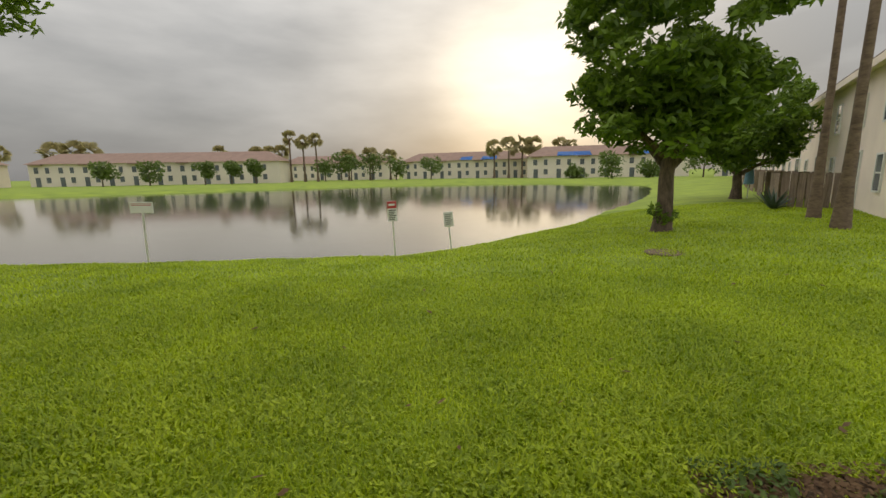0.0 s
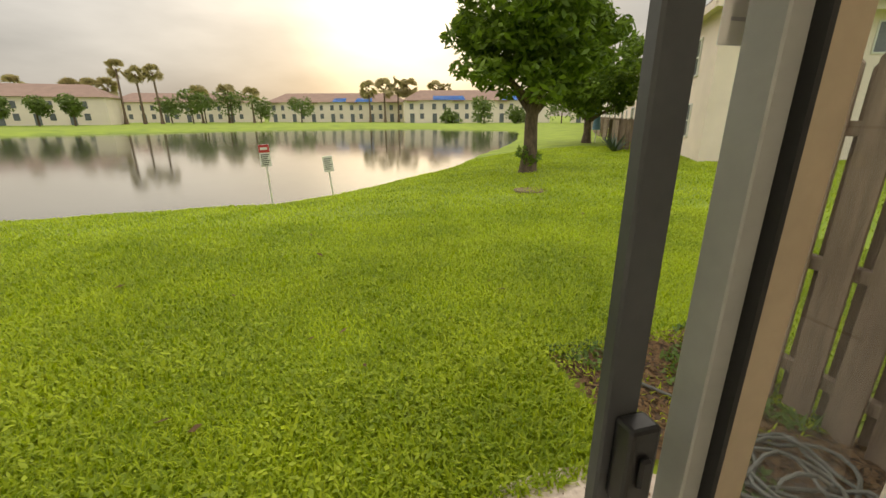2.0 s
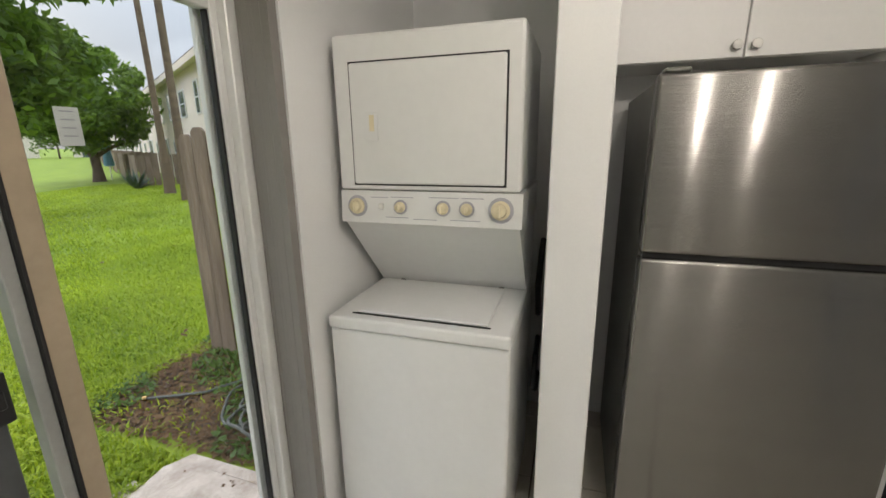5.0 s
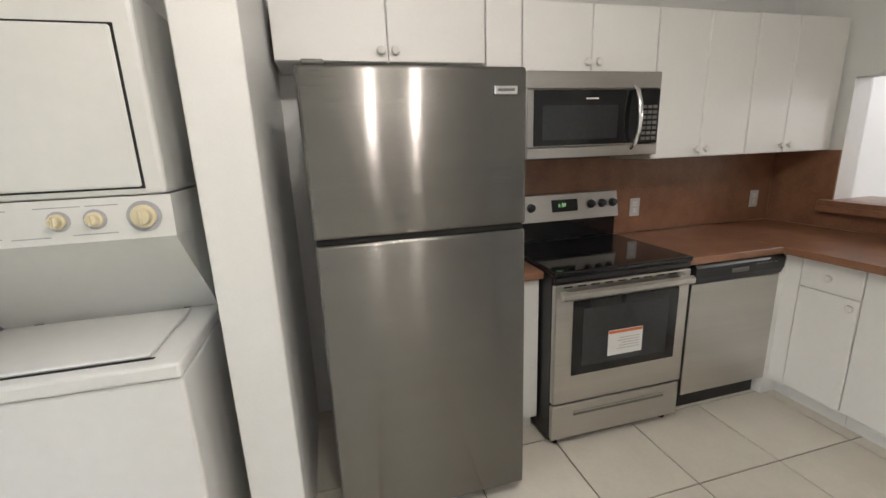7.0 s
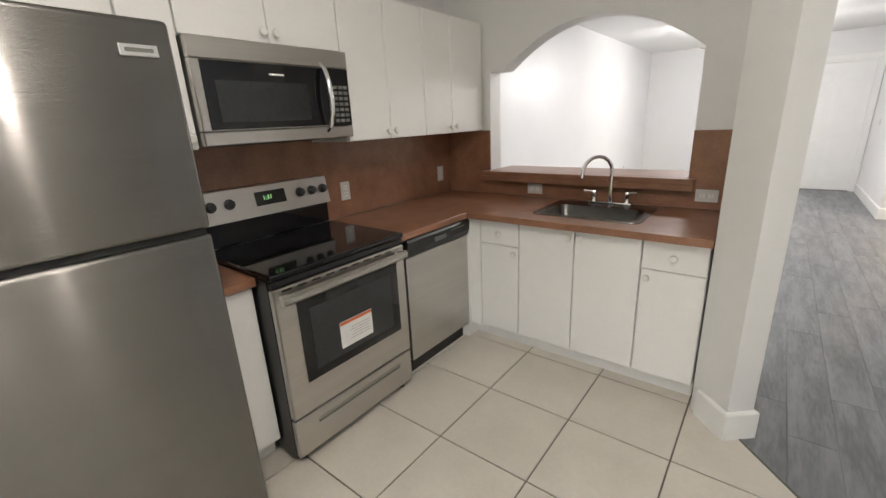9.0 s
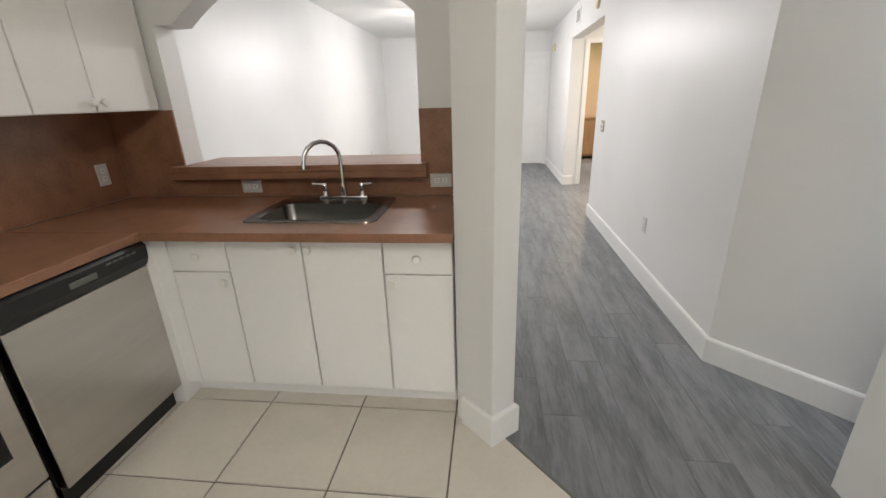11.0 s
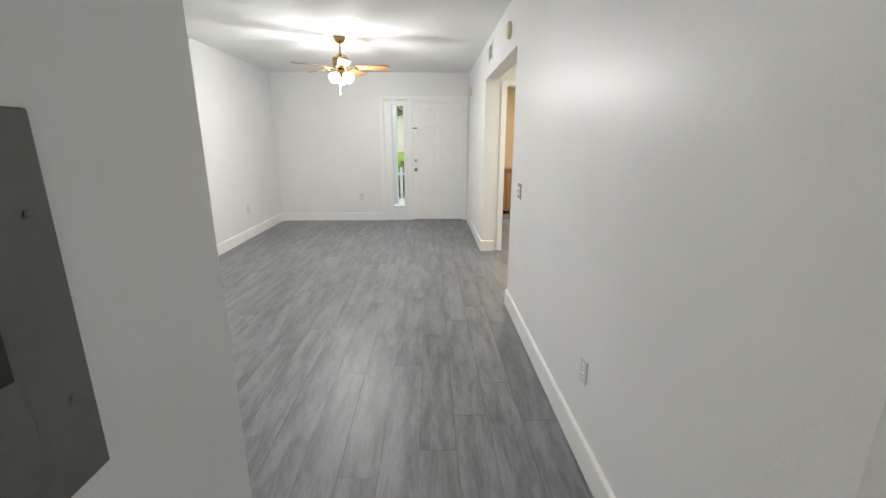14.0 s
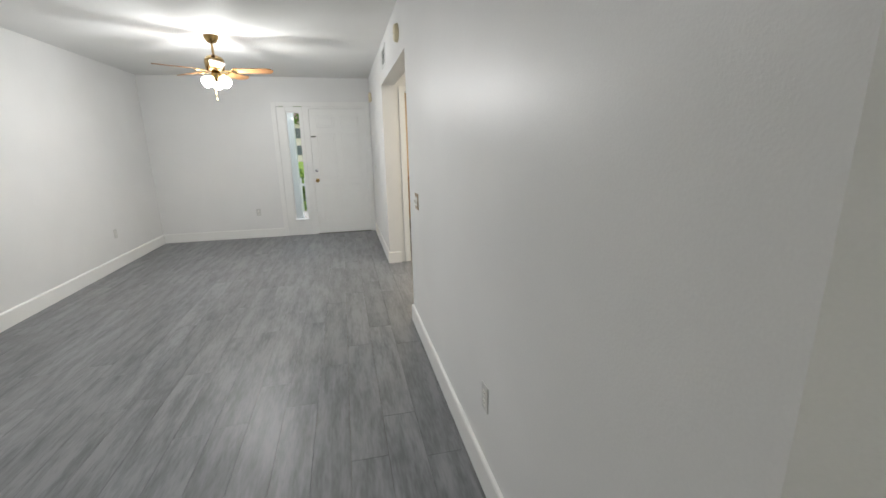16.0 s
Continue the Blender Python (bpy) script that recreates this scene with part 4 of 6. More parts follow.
def dishwasher():
    t = thing("dishwasher", (2.28, -2.97, 0), "stainless dishwasher with black control strip under the counter", "dishwasher")
    y0, y1 = -3.262, -2.672
    part("body", box(2.02, y0 + 0.004, 0.10, 2.56, y1 - 0.004, 0.862), GREY_METAL, t)
    part("door", box(1.975, y0, 0.112, 2.02, y1, 0.752, 0.004), STEEL_H, t, "brushed stainless door")
    cs = part("control_strip", slab_profile([(1.972, 0.757), (1.958, 0.79), (1.955, 0.845), (1.968, 0.862), (2.02, 0.862), (2.02, 0.757)], "y", y0, y1), BLACK, t, "black plastic control strip")
    part("latch", box(1.950, -3.01, 0.800, 1.958, -2.90, 0.822, 0.002), GREY_METAL, cs)
    for i in range(5):
        part("button", box(1.9535, y0 + 0.06 + i * 0.03, 0.828, 1.957, y0 + 0.082 + i * 0.03, 0.836), GREY_METAL, cs)
    part("kick_plate", box(2.03, y0 + 0.01, 0.0, 2.045, y1 - 0.01, 0.105), BLACK, t)
    return t


def base_cabinet(name, x0, x1, label, drawer, knobs, hinge=1, under_sink=False):
    """A white base cabinet on the sink wall, doors facing north."""
    t = thing(name, ((x0 + x1) / 2, -3.6, 0), label, "cabinet", "base cabinets under the sink counter")
    part("body", box(x0 + 0.001, S_WALL + 0.015, 0.095, x1 - 0.001, -3.325, 0.735 if under_sink else 0.866), CABINET, t)
    part("toe_kick", box(x0, -3.395, 0.0, x1, -3.38, 0.094), CABINET, t, "white toe kick board")
    top = 0.855
    if drawer:
        d = part("drawer", box(x0 + 0.0022, -3.324, 0.703, x1 - 0.0022, -3.305, top, 0.003), CABINET, t)
        knob(d, ((x0 + x1) / 2, -3.305, 0.778), (0, 1, 0))
        top = 0.698
    d = part("door", box(x0 + 0.0022, -3.324, 0.105, x1 - 0.0022, -3.305, top, 0.003), CABINET, t)
    kx = x0 + 0.031 if hinge > 0 else x1 - 0.031
    knob(d, (kx, -3.305, top - 0.042), (0, 1, 0))
    return t


def wall_cabinet(y0, y1, z0, label, split=True, knob_z=0.045, pair=None):
    """White wall cabinet on the range wall, doors facing west."""
    t = thing("wall_cabinet", (2.45, (y0 + y1) / 2, z0), label, "cabinet", "wall cabinets over the range")
    z1 = 2.135
    part("body", box(2.29, y0 + 0.001, z0, E_WALL - 0.013, y1 - 0.001, z1), CABINET, t)
    ym = pair if pair is not None else (y0 + y1) / 2
    spans = ((y0, ym), (ym, y1)) if split else ((y0, y1),)
    for i, (a, c) in enumerate(spans):
        d = part("door", box(2.27, a + 0.0025, z0 + 0.002, 2.289, c - 0.0025, z1 - 0.002, 0.003), CABINET, t)
        if not split:
            knob(d, (2.27, a + 0.03, z0 + knob_z), (-1, 0, 0))
        else:
            knob(d, (2.27, c - 0.031 if i == 0 else a + 0.031, z0 + knob_z), (-1, 0, 0))
    return t


fridge()
stove()
microwave()
dishwasher()
base_cabinet("base_cabinet", 1.622, 1.900, "white base cabinet with one drawer and a door", True, 1, 1)
base_cabinet("base_cabinet", 1.274, 1.620, "white sink base cabinet door with round knob", False, 1, 1, True)
base_cabinet("base_cabinet", 0.920, 1.272, "white sink base cabinet door with round knob", False, 1, -1, True)
base_cabinet("base_cabinet", 0.622, 0.918, "white narrow base cabinet with one drawer", True, 1, -1)
t = thing("filler_cabinet", (2.3, -3.6, 0), "white corner cabinet beside the dishwasher", "cabinet")
part("body", box(1.985, S_WALL + 0.015, 0.0, 2.56, -3.268, 0.866), CABINET, t)
part("filler", box(1.902, -3.345, 0.095, 1.984, -3.308, 0.866), CABINET, t)
part("toe_kick", box(1.902, -3.395, 0, 1.984, -3.38, 0.094), CABINET, t)
t = thing("narrow_cabinet", (2.25, -1.74, 0), "narrow white base cabinet between refrigerator and range", "cabinet")
part("body", box(2.085, -1.850, 0.095, 2.58, -1.630, 0.866), CABINET, t)
part("door", box(2.065, -1.848, 0.105, 2.084, -1.632, 0.855, 0.003), CABINET, t)
part("toe_kick", box(2.14, -1.850, 0, 2.155, -1.630, 0.094), CABINET, t)
wall_cabinet(-1.665, -0.75, 1.857, "white two-door wall cabinet over the refrigerator", pair=-1.218)
wall_cabinet(-1.848, -1.668, 1.405, "narrow white filler cabinet beside the microwave", split=False)
wall_cabinet(-2.606, -1.851, 1.826, "white two-door wall cabinet over the microwave", pair=-2.222)
wall_cabinet(-3.255, -2.609, 1.387, "white two-door wall cabinet over the counter")
wall_cabinet(-3.930, -3.258, 1.387, "white two-door corner wall cabinet over the counter", pair=-3.545)

# worktop with the sink's cut-out
SX0, SX1, SY0, SY1 = 0.985, 1.565, -3.815, -3.405
wt = thing("worktop", (1.9, -3.6, 0.867), "brown laminate L-shaped kitchen worktop", "worktop")
bm = box(1.955, -3.24, 0.867, 2.605, -2.618, 0.905, 0.003)
part("east_run", bm, LAMINATE, wt)
part("sink_run", box(SX1, S_WALL + 0.013, 0.867, 2.605, -3.2405, 0.905), LAMINATE, wt)
part("sink_run", box(0.613, S_WALL + 0.013, 0.867, SX0, -3.2405, 0.905), LAMINATE, wt)
part("sink_front", box(SX0, SY1, 0.867, SX1, -3.2405, 0.905), LAMINATE, wt)
part("sink_back", box(SX0, S_WALL + 0.013, 0.867, SX1, SY0, 0.905), LAMINATE, wt)
ws = thing("small_worktop", (2.3, -1.74, 0.867), "narrow brown laminate worktop beside the range", "worktop")
part("top", box(2.03, -1.853, 0.867, 2.605, -1.628, 0.905, 0.003), LAMINATE, ws)
bs = thing("backsplash", (2.6, -3.0, 0.905), "brown laminate backsplash panel", "backsplash", kind="structure")
part("east_panel", box(E_WALL - 0.012, S_WALL + 0.012, 0.907, E_WALL - 0.001, -1.63, 1.50), LAMINATE, bs)
bm = box(0.614, S_WALL + 0.001, 0.907, E_WALL - 0.0125, S_WALL + 0.012, 1.012)
box(0.614, S_WALL + 0.001, 1.012, AX0, S_WALL + 0.012, 1.356, bm=bm)
box(AX1, S_WALL + 0.001, 1.012, E_WALL - 0.0125, S_WALL + 0.012, 1.386, bm=bm)
part("sink_panel", bm, LAMINATE, bs)
lg = thing("ledge", (1.5, -4.0, 1.05), "brown laminate ledge of the pass-through", "shelf")
part("top", box(0.845, S_WALL - 0.32, 1.052, 2.205, S_WALL + 0.02, 1.086, 0.003), LAMINATE, lg)
part("front_edge", box(0.80, S_WALL + 0.013, 1.014, 2.25, S_WALL + 0.085, 1.0515, 0.003), LAMINATE, lg)
part("front_top", box(0.80, S_WALL + 0.0205, 1.052, 2.25, S_WALL + 0.085, 1.086, 0.003), LAMINATE, lg)


def sink():
    t = thing("sink", (1.27, -3.6, 0.905), "stainless drop-in single bowl sink", "sink")
    bm = bmesh.new()
    rings = []
    for dx, z in ((0.022, 0.906), (0.020, 0.911), (-0.012, 0.912), (-0.030, 0.905), (-0.045, 0.80), (-0.075, 0.752), (-0.12, 0.748)):
        x0, x1, y0, y1 = SX0 - dx, SX1 + dx, SY0 - dx - (0.035 if dx > -0.011 else -0.04 if dx < -0.02 else 0.0), SY1 + dx
        r = max(0.025, 0.05 - abs(dx) * 0.1)
        ring = []
        for cx, cy, a0 in ((x1 - r, y1 - r, 0), (x0 + r, y1 - r, 90), (x0 + r, y0 + r, 180), (x1 - r, y0 + r, 270)):
            for k in range(5):
                a = radians(a0 + 22.5 * k)
                ring.append(bm.verts.new((cx + r * math.cos(a), cy + r * math.sin(a), z)))
        rings.append(ring)
    for p, q in zip(rings, rings[1:]):
        for i in range(20):
            bm.faces.new((p[i], p[(i + 1) % 20], q[(i + 1) % 20], q[i]))
    bm.faces.new(rings[-1])
    part("bowl", bm, SINK_STEEL, t, smooth=True)
    part("drain", lathe([(0.045, 0), (0.045, 0.003), (0.034, 0.004), (0.030, 0.001)], (1.275, -3.58, 0.7485)), CHROME, t, "round chrome drain", smooth=True)
    return t


def faucet():
    t = thing("faucet", (1.30, -3.86, 0.912), "chrome gooseneck kitchen faucet with two handles", "faucet")
    x, y, z = 1.255, -3.852, 0.912
    part("deck_plate", box(x - 0.135, y - 0.025, z, x + 0.135, y + 0.025, z + 0.014, 0.006, seg=2), CHROME, t, smooth=True)
    pts = [(x, y, z + 0.01), (x, y, z + 0.185)]
    for i in range(9):
        a = math.pi * i / 8
        pts.append((x + 0.066 * (1 - math.cos(a)), y + 0.080 * (1 - math.cos(a)), z + 0.205 + 0.10 * math.sin(a)))
    pts.append((x + 0.133, y + 0.162, z + 0.18))
    part("spout", tube(pts, [0.016, 0.012] + [0.0115] * 9 + [0.013], 12), CHROME, t, smooth=True)
    for s in (-1, 1):
        part("handle_stem", lathe([(0.018, 0), (0.013, 0.012), (0.012, 0.05), (0.016, 0.056), (0.012, 0.068)], (x + s * 0.103, y, z + 0.013)), CHROME, t, smooth=True)
        part("handle", tube([(x + s * 0.103, y, z + 0.07), (x + s * 0.135, y + 0.01, z + 0.077), (x + s * 0.165, y + 0.015, z + 0.078)], [0.009, 0.007, 0.008], 10), CHROME, t, smooth=True)
    return t


sink()
faucet()


def outlet(place, face, wide=False, label="white duplex power outlet"):
    """A wall plate with two sockets; face is the way that it looks."""
    t = thing("outlet", place, label, "outlet")
    w, h = (0.058, 0.036) if wide else (0.036, 0.058)
    x, y, z = place

    def bx(a, b, c, d, o0, o1, bev=0.0):
        if face in ("w", "e"):
            s = -1 if face == "w" else 1
            return box(x + s * o0, y + a, z + b, x + s * o1, y + c, z + d, bev)
        s = 1 if face == "n" else -1
        return box(x + a, y + s * o0, z + b, x + c, y + s * o1, z + d, bev)
    p = part("plate", bx(-w, -h, w, h, 0, 0.006, 0.002), PLATE, t)
    for k in (-1, 1):
        c = (k * 0.021, 0) if wide else (0, k * 0.021)
        s = part("socket", bx(c[0] - 0.014, c[1] - 0.014, c[0] + 0.014, c[1] + 0.014, 0.006, 0.008, 0.002), PLASTIC, t)
        for q in (-0.006, 0.006):
            e = (c[0], c[1] + q) if wide else (c[0] + q, c[1])
            part("slot", bx(e[0] - (0.004 if wide else 0.001), e[1] - (0.001 if wide else 0.004), e[0] + (0.004 if wide else 0.001), e[1] + (0.001 if wide else 0.004), 0.008, 0.0086), BLACK, s)
    return t


outlet((E_WALL - 0.012, -2.81, 1.07), "w")
outlet((E_WALL - 0.012, -3.80, 1.06), "w")
outlet((1.824, S_WALL + 0.012, 0.962), "n", True)
outlet((0.735, S_WALL + 0.012, 0.985), "n", True)


# ---- stacked washer and dryer ----
def laundry():
    t = thing("laundry_centre", (1.9, -0.127, 0), "white stacked washer and dryer in an alcove", "washing machine")
    y0, y1 = -0.468, 0.214
    part("washer_body", box(1.555, y0, 0.02, 2.24, y1, 0.885, 0.010, seg=2), WHITE_ENAMEL, t, "white enamel washer front")
    top = part("washer_top", box(1.545, y0 - 0.002, 0.888, 2.24, y1 + 0.002, 0.936, 0.010, seg=2), WHITE_ENAMEL, t)
    ld = part("lid", box(1.602, -0.382, 0.937, 1.99, 0.128, 0.947, 0.004), WHITE_ENAMEL, t, "white washer lid")
    part("lid_gap", box(1.592, -0.392, 0.9362, 1.602, 0.138, 0.938), GASKET, ld)
    for y in (-0.36, 0.10):
        part("lid_hinge", box(1.99, y - 0.012, 0.937, 2.01, y + 0.012, 0.945, 0.002), GREY_METAL, ld)
    # neck that slopes back under the controls
    part("neck", slab_profile([(1.715, 1.268), (2.02, 0.937), (2.24, 0.937), (2.24, 1.268)], "y", y0 + 0.004, y1 - 0.004), WHITE_ENAMEL, t, "sloping white back panel")
    cp = part("control_panel", slab_profile([(1.695, 1.268), (1.705, 1.388), (2.24, 1.388), (2.24, 1.268)], "y", y0 - 0.006, y1 + 0.0), WHITE_ENAMEL, t, "white control panel")
    for y, r in ((0.145, 0.030), (-0.03, 0.020), (-0.194, 0.021), (-0.281, 0.021), (-0.401, 0.033)):
        k = part("dial", lathe([(r, 0), (r, 0.010), (r * 0.75, 0.013), (r * 0.66, 0.030), (r * 0.5, 0.032)], (1.699, y, 1.330), (-1, 0, 0.06), 20), IVORY, cp, "yellowed round dial", smooth=True)
        part("dial_grip", box(1.660, y - r * 0.14, 1.330 - r * 0.7, 1.672, y + r * 0.14, 1.330 + r * 0.7, 0.003), IVORY, cp)
        part("dial_ring", lathe([(r * 1.35, 0), (r * 1.35, 0.0015), (r * 1.2, 0.002)], (1.6985, y, 1.330), (-1, 0, 0.06), 24), material("pale_grey_print", (0.42, 0.42, 0.46), 0.5, bump=0) if y > 0.1 else bpy.data.materials["pale_grey_print"], cp)
    part("button", box(1.690, 0.036, 1.320, 1.700, 0.056, 1.342, 0.003), PLASTIC, cp)
    for a, c, z in ((0.02, 0.09, 1.362), (-0.08, 0.01, 1.364), (-0.25, -0.14, 1.366), (-0.34, -0.26, 1.366), (-0.06, 0.03, 1.290), (-0.17, -0.08, 1.286), (-0.33, -0.22, 1.288)):
        part("printed_line", box(1.695 + (z - 1.268) * 0.083, a, z, 1.6985 + (z - 1.268) * 0.083, c, z + 0.003), bpy.data.materials["pale_grey_print"], cp)
    part("dryer_body", box(1.700, y0, 1.391, 2.24, y1, 1.925, 0.012, seg=2), WHITE_ENAMEL, t, "white dryer cabinet")
    part("door_gap", box(1.6985, -0.418, 1.408, 1.7012, 0.152, 1.836, 0.001), GASKET, t)
    d = part("dryer_door", box(1.688, -0.412, 1.414, 1.702, 0.146, 1.830, 0.007, seg=2), WHITE_ENAMEL, t, "white dryer door")
    p = part("latch_recess", box(1.6855, 0.040, 1.565, 1.6885, 0.092, 1.665, 0.002), WHITE_ENAMEL, d)
    part("latch_slot", box(1.6845, 0.054, 1.60, 1.6862, 0.072, 1.655), IVORY, d, "yellowed finger slot")
    for y in (y0 + 0.06, y1 - 0.06):
        for x in (1.62, 2.18):
            part("foot", lathe([(0.02, 0), (0.02, 0.008), (0.01, 0.01), (0.01, 0.03)], (x, y, 0)), BLACK, t)
    pts = [(2.30, -0.50, 0.72), (2.12, -0.512, 0.80), (2.05, -0.512, 0.95), (2.16, -0.512, 1.05), (2.30, -0.51, 1.10)]
    part("hose", tube(pts, 0.014, 8), BLACK, t, "black supply hose", smooth=True)
    pts = [(2.28, -0.505, 0.60), (2.04, -0.514, 0.62), (1.98, -0.514, 0.50), (2.10, -0.514, 0.42), (2.28, -0.51, 0.4)]
    part("hose", tube(pts, 0.013, 8), BLACK, t, "black supply hose", smooth=True)
    return t


laundry()


# ---- sliding glass door ----
def sliding_door():
    t = thing("sliding_door", (0.25, 0.43, 0), "white aluminium sliding glass door standing open", "door", kind="structure")
    # darker copy of the white aluminium: shade of the room side in its colour
    shaded_alu = material("shaded_aluminium", (0.36, 0.37, 0.35), 0.5, 0.2, vary=0.10, scale=6, bump=0.02)
    fr = box(1.40, 0.375, 0, 1.478, 0.505, 2.055, 0.004)
    part("side_jamb", fr, ALU, t, "white aluminium jamb")
    part("jamb_groove", box(1.396, 0.425, 0.02, 1.401, 0.452, 2.0), GREY_METAL, t)
    part("side_jamb", box(-0.978, 0.375, 0, -0.92, 0.505, 2.055, 0.004), ALU, t)
    part("head_frame", box(-0.92, 0.375, 2.0, 1.40, 0.505, 2.055, 0.004), ALU, t)
    sl = box(-0.92, 0.355, -0.005, 1.40, 0.505, 0.02, 0.003)
    for y in (0.405, 0.44, 0.475):
        box(-0.92, y - 0.003, 0.02, 1.40, y + 0.003, 0.03, bm=sl)
    part("sill_track", sl, ALU, t, "worn aluminium sill track")
    # fixed panel
    f = part("fixed_panel", box(0.806, 0.405, 0.03, 0.856, 0.440, 2.0, 0.003), ALU_BEIGE, t, "beige meeting stile")
    part("gasket", box(0.7985, 0.400, 0.03, 0.8055, 0.435, 2.0), GASKET, f)
    part("interlock", box(0.772, 0.412, 0.03, 0.798, 0.450, 2.0, 0.002), shaded_alu, f, "white aluminium interlock")
    part("stile", box(1.372, 0.405, 0.03, 1.40, 0.440, 2.0, 0.003), ALU, f)
    part("glazing_bead", box(1.362, 0.414, 0.09, 1.372, 0.431, 1.94), GASKET, f)
    part("rail", box(0.856, 0.405, 0.03, 1.372, 0.440, 0.09, 0.003), ALU, f)
    part("rail", box(0.856, 0.405, 1.94, 1.372, 0.440, 2.0, 0.003), ALU, f)
    g = part("pane", box(0.856, 0.420, 0.09, 1.362, 0.425, 1.94), CLEAR, f, "clear glass pane")
    g.visible_shadow = False
    # sliding panel pushed aside
    s = part("sliding_panel", box(0.118, 0.365, 0.03, 0.205, 0.384, 2.0, 0.003), ALU, t, "white sliding stile")
    part("edge_bead", box(0.2052, 0.366, 0.03, 0.211, 0.377, 2.0, 0.001), ALU, s)
    part("weather_strip", box(0.205, 0.3775, 0.03, 0.212, 0.384, 2.0), GASKET, s)
    part("stile_groove", box(0.192, 0.3642, 0.03, 0.1945, 0.3655, 2.0), GREY_METAL, s)
    part("rail", box(-0.85, 0.365, 0.03, 0.118, 0.384, 0.09, 0.003), ALU, s)
    part("rail", box(-0.85, 0.365, 1.94, 0.118, 0.384, 2.0, 0.003), ALU, s)
    part("stile", box(-0.91, 0.365, 0.03, -0.85, 0.398, 2.0, 0.003), ALU, s)
    g = part("pane", box(-0.85, 0.373, 0.09, 0.118, 0.377, 1.94), CLEAR, s, "clear glass pane")
    g.visible_shadow = False
    h = part("handle", box(0.158, 0.358, 0.955, 0.186, 0.366, 1.105, 0.003), BLACK, s, "black recessed pull")
    part("screw", lathe([(0.006, 0), (0.006, 0.002), (0.004, 0.003)], (0.172, 0.358, 1.092), (0, -1, 0), 10), CHROME, h)
    # dark screen door frame outside
    d = part("screen_frame", box(0.692, 0.454, 0.03, 0.736, 0.474, 2.0, 0.003), ALU_GREY, t, "dark grey screen door stile")
    part("screen_rail", box(0.736, 0.454, 0.03, 1.36, 0.474, 0.075, 0.003), ALU_GREY, d)
    part("screen_rail", box(0.736, 0.454, 1.955, 1.36, 0.474, 2.0, 0.003), ALU_GREY, d)
    part("screen_stile", box(1.36, 0.454, 0.03, 1.395, 0.474, 2.0, 0.003), ALU, d, "white aluminium stile")
    part("latch", box(0.704, 0.424, 1.015, 0.742, 0.454, 1.125, 0.005, seg=2), BLACK, d, "black plastic latch")
    part("latch_lever", box(0.716, 0.417, 1.05, 0.730, 0.425, 1.09, 0.003), BLACK, d)
    return t


sliding_door()
# paper notices stuck to the glass
for x0, z0, w, h in ((0.735, 1.56, 0.045, 0.20), (0.765, 1.50, 0.062, 0.13), (0.955, 1.56, 0.05, 0.085)):
    pn = thing("paper_notice", (x0, 0.466, z0), "sun-bleached white paper notice on the glass", "notice")
    part("sheet", box(x0, 0.4660, z0, x0 + w, 0.4670, z0 + h), SIGN_WHITE, pn)
    for i in range(4):
        part("print_line", box(x0 + 0.01, 0.4652, z0 + 0.02 + i * 0.018, x0 + w - 0.012, 0.4659, z0 + 0.023 + i * 0.018), bpy.data.materials["pale_grey_print"], pn)


# ---- vertical blinds drawn aside ----
def vertical_blinds():
    cloth = material("blind_fabric", (0.23, 0.215, 0.20), 0.8, vary=0.04, scale=9, bump=0.03)
    t = thing("vertical_blinds", (1.455, 0.31, 0), "grey fabric vertical blinds stacked beside the sliding door", "blinds")
    part("headrail", box(1.43, 0.252, 2.0, 1.476, 0.374, 2.04, 0.003), ALU, t, "white aluminium headrail")
    for i in range(8):
        y = 0.256 + i * 0.0145
        x = 1.436 + 0.0008 * math.sin(i * 2.3)
        part("vane", box(x, y, 0.03, 1.475, y + 0.01449, 2.0, 0.0003), cloth, t)
    return t


vertical_blinds()

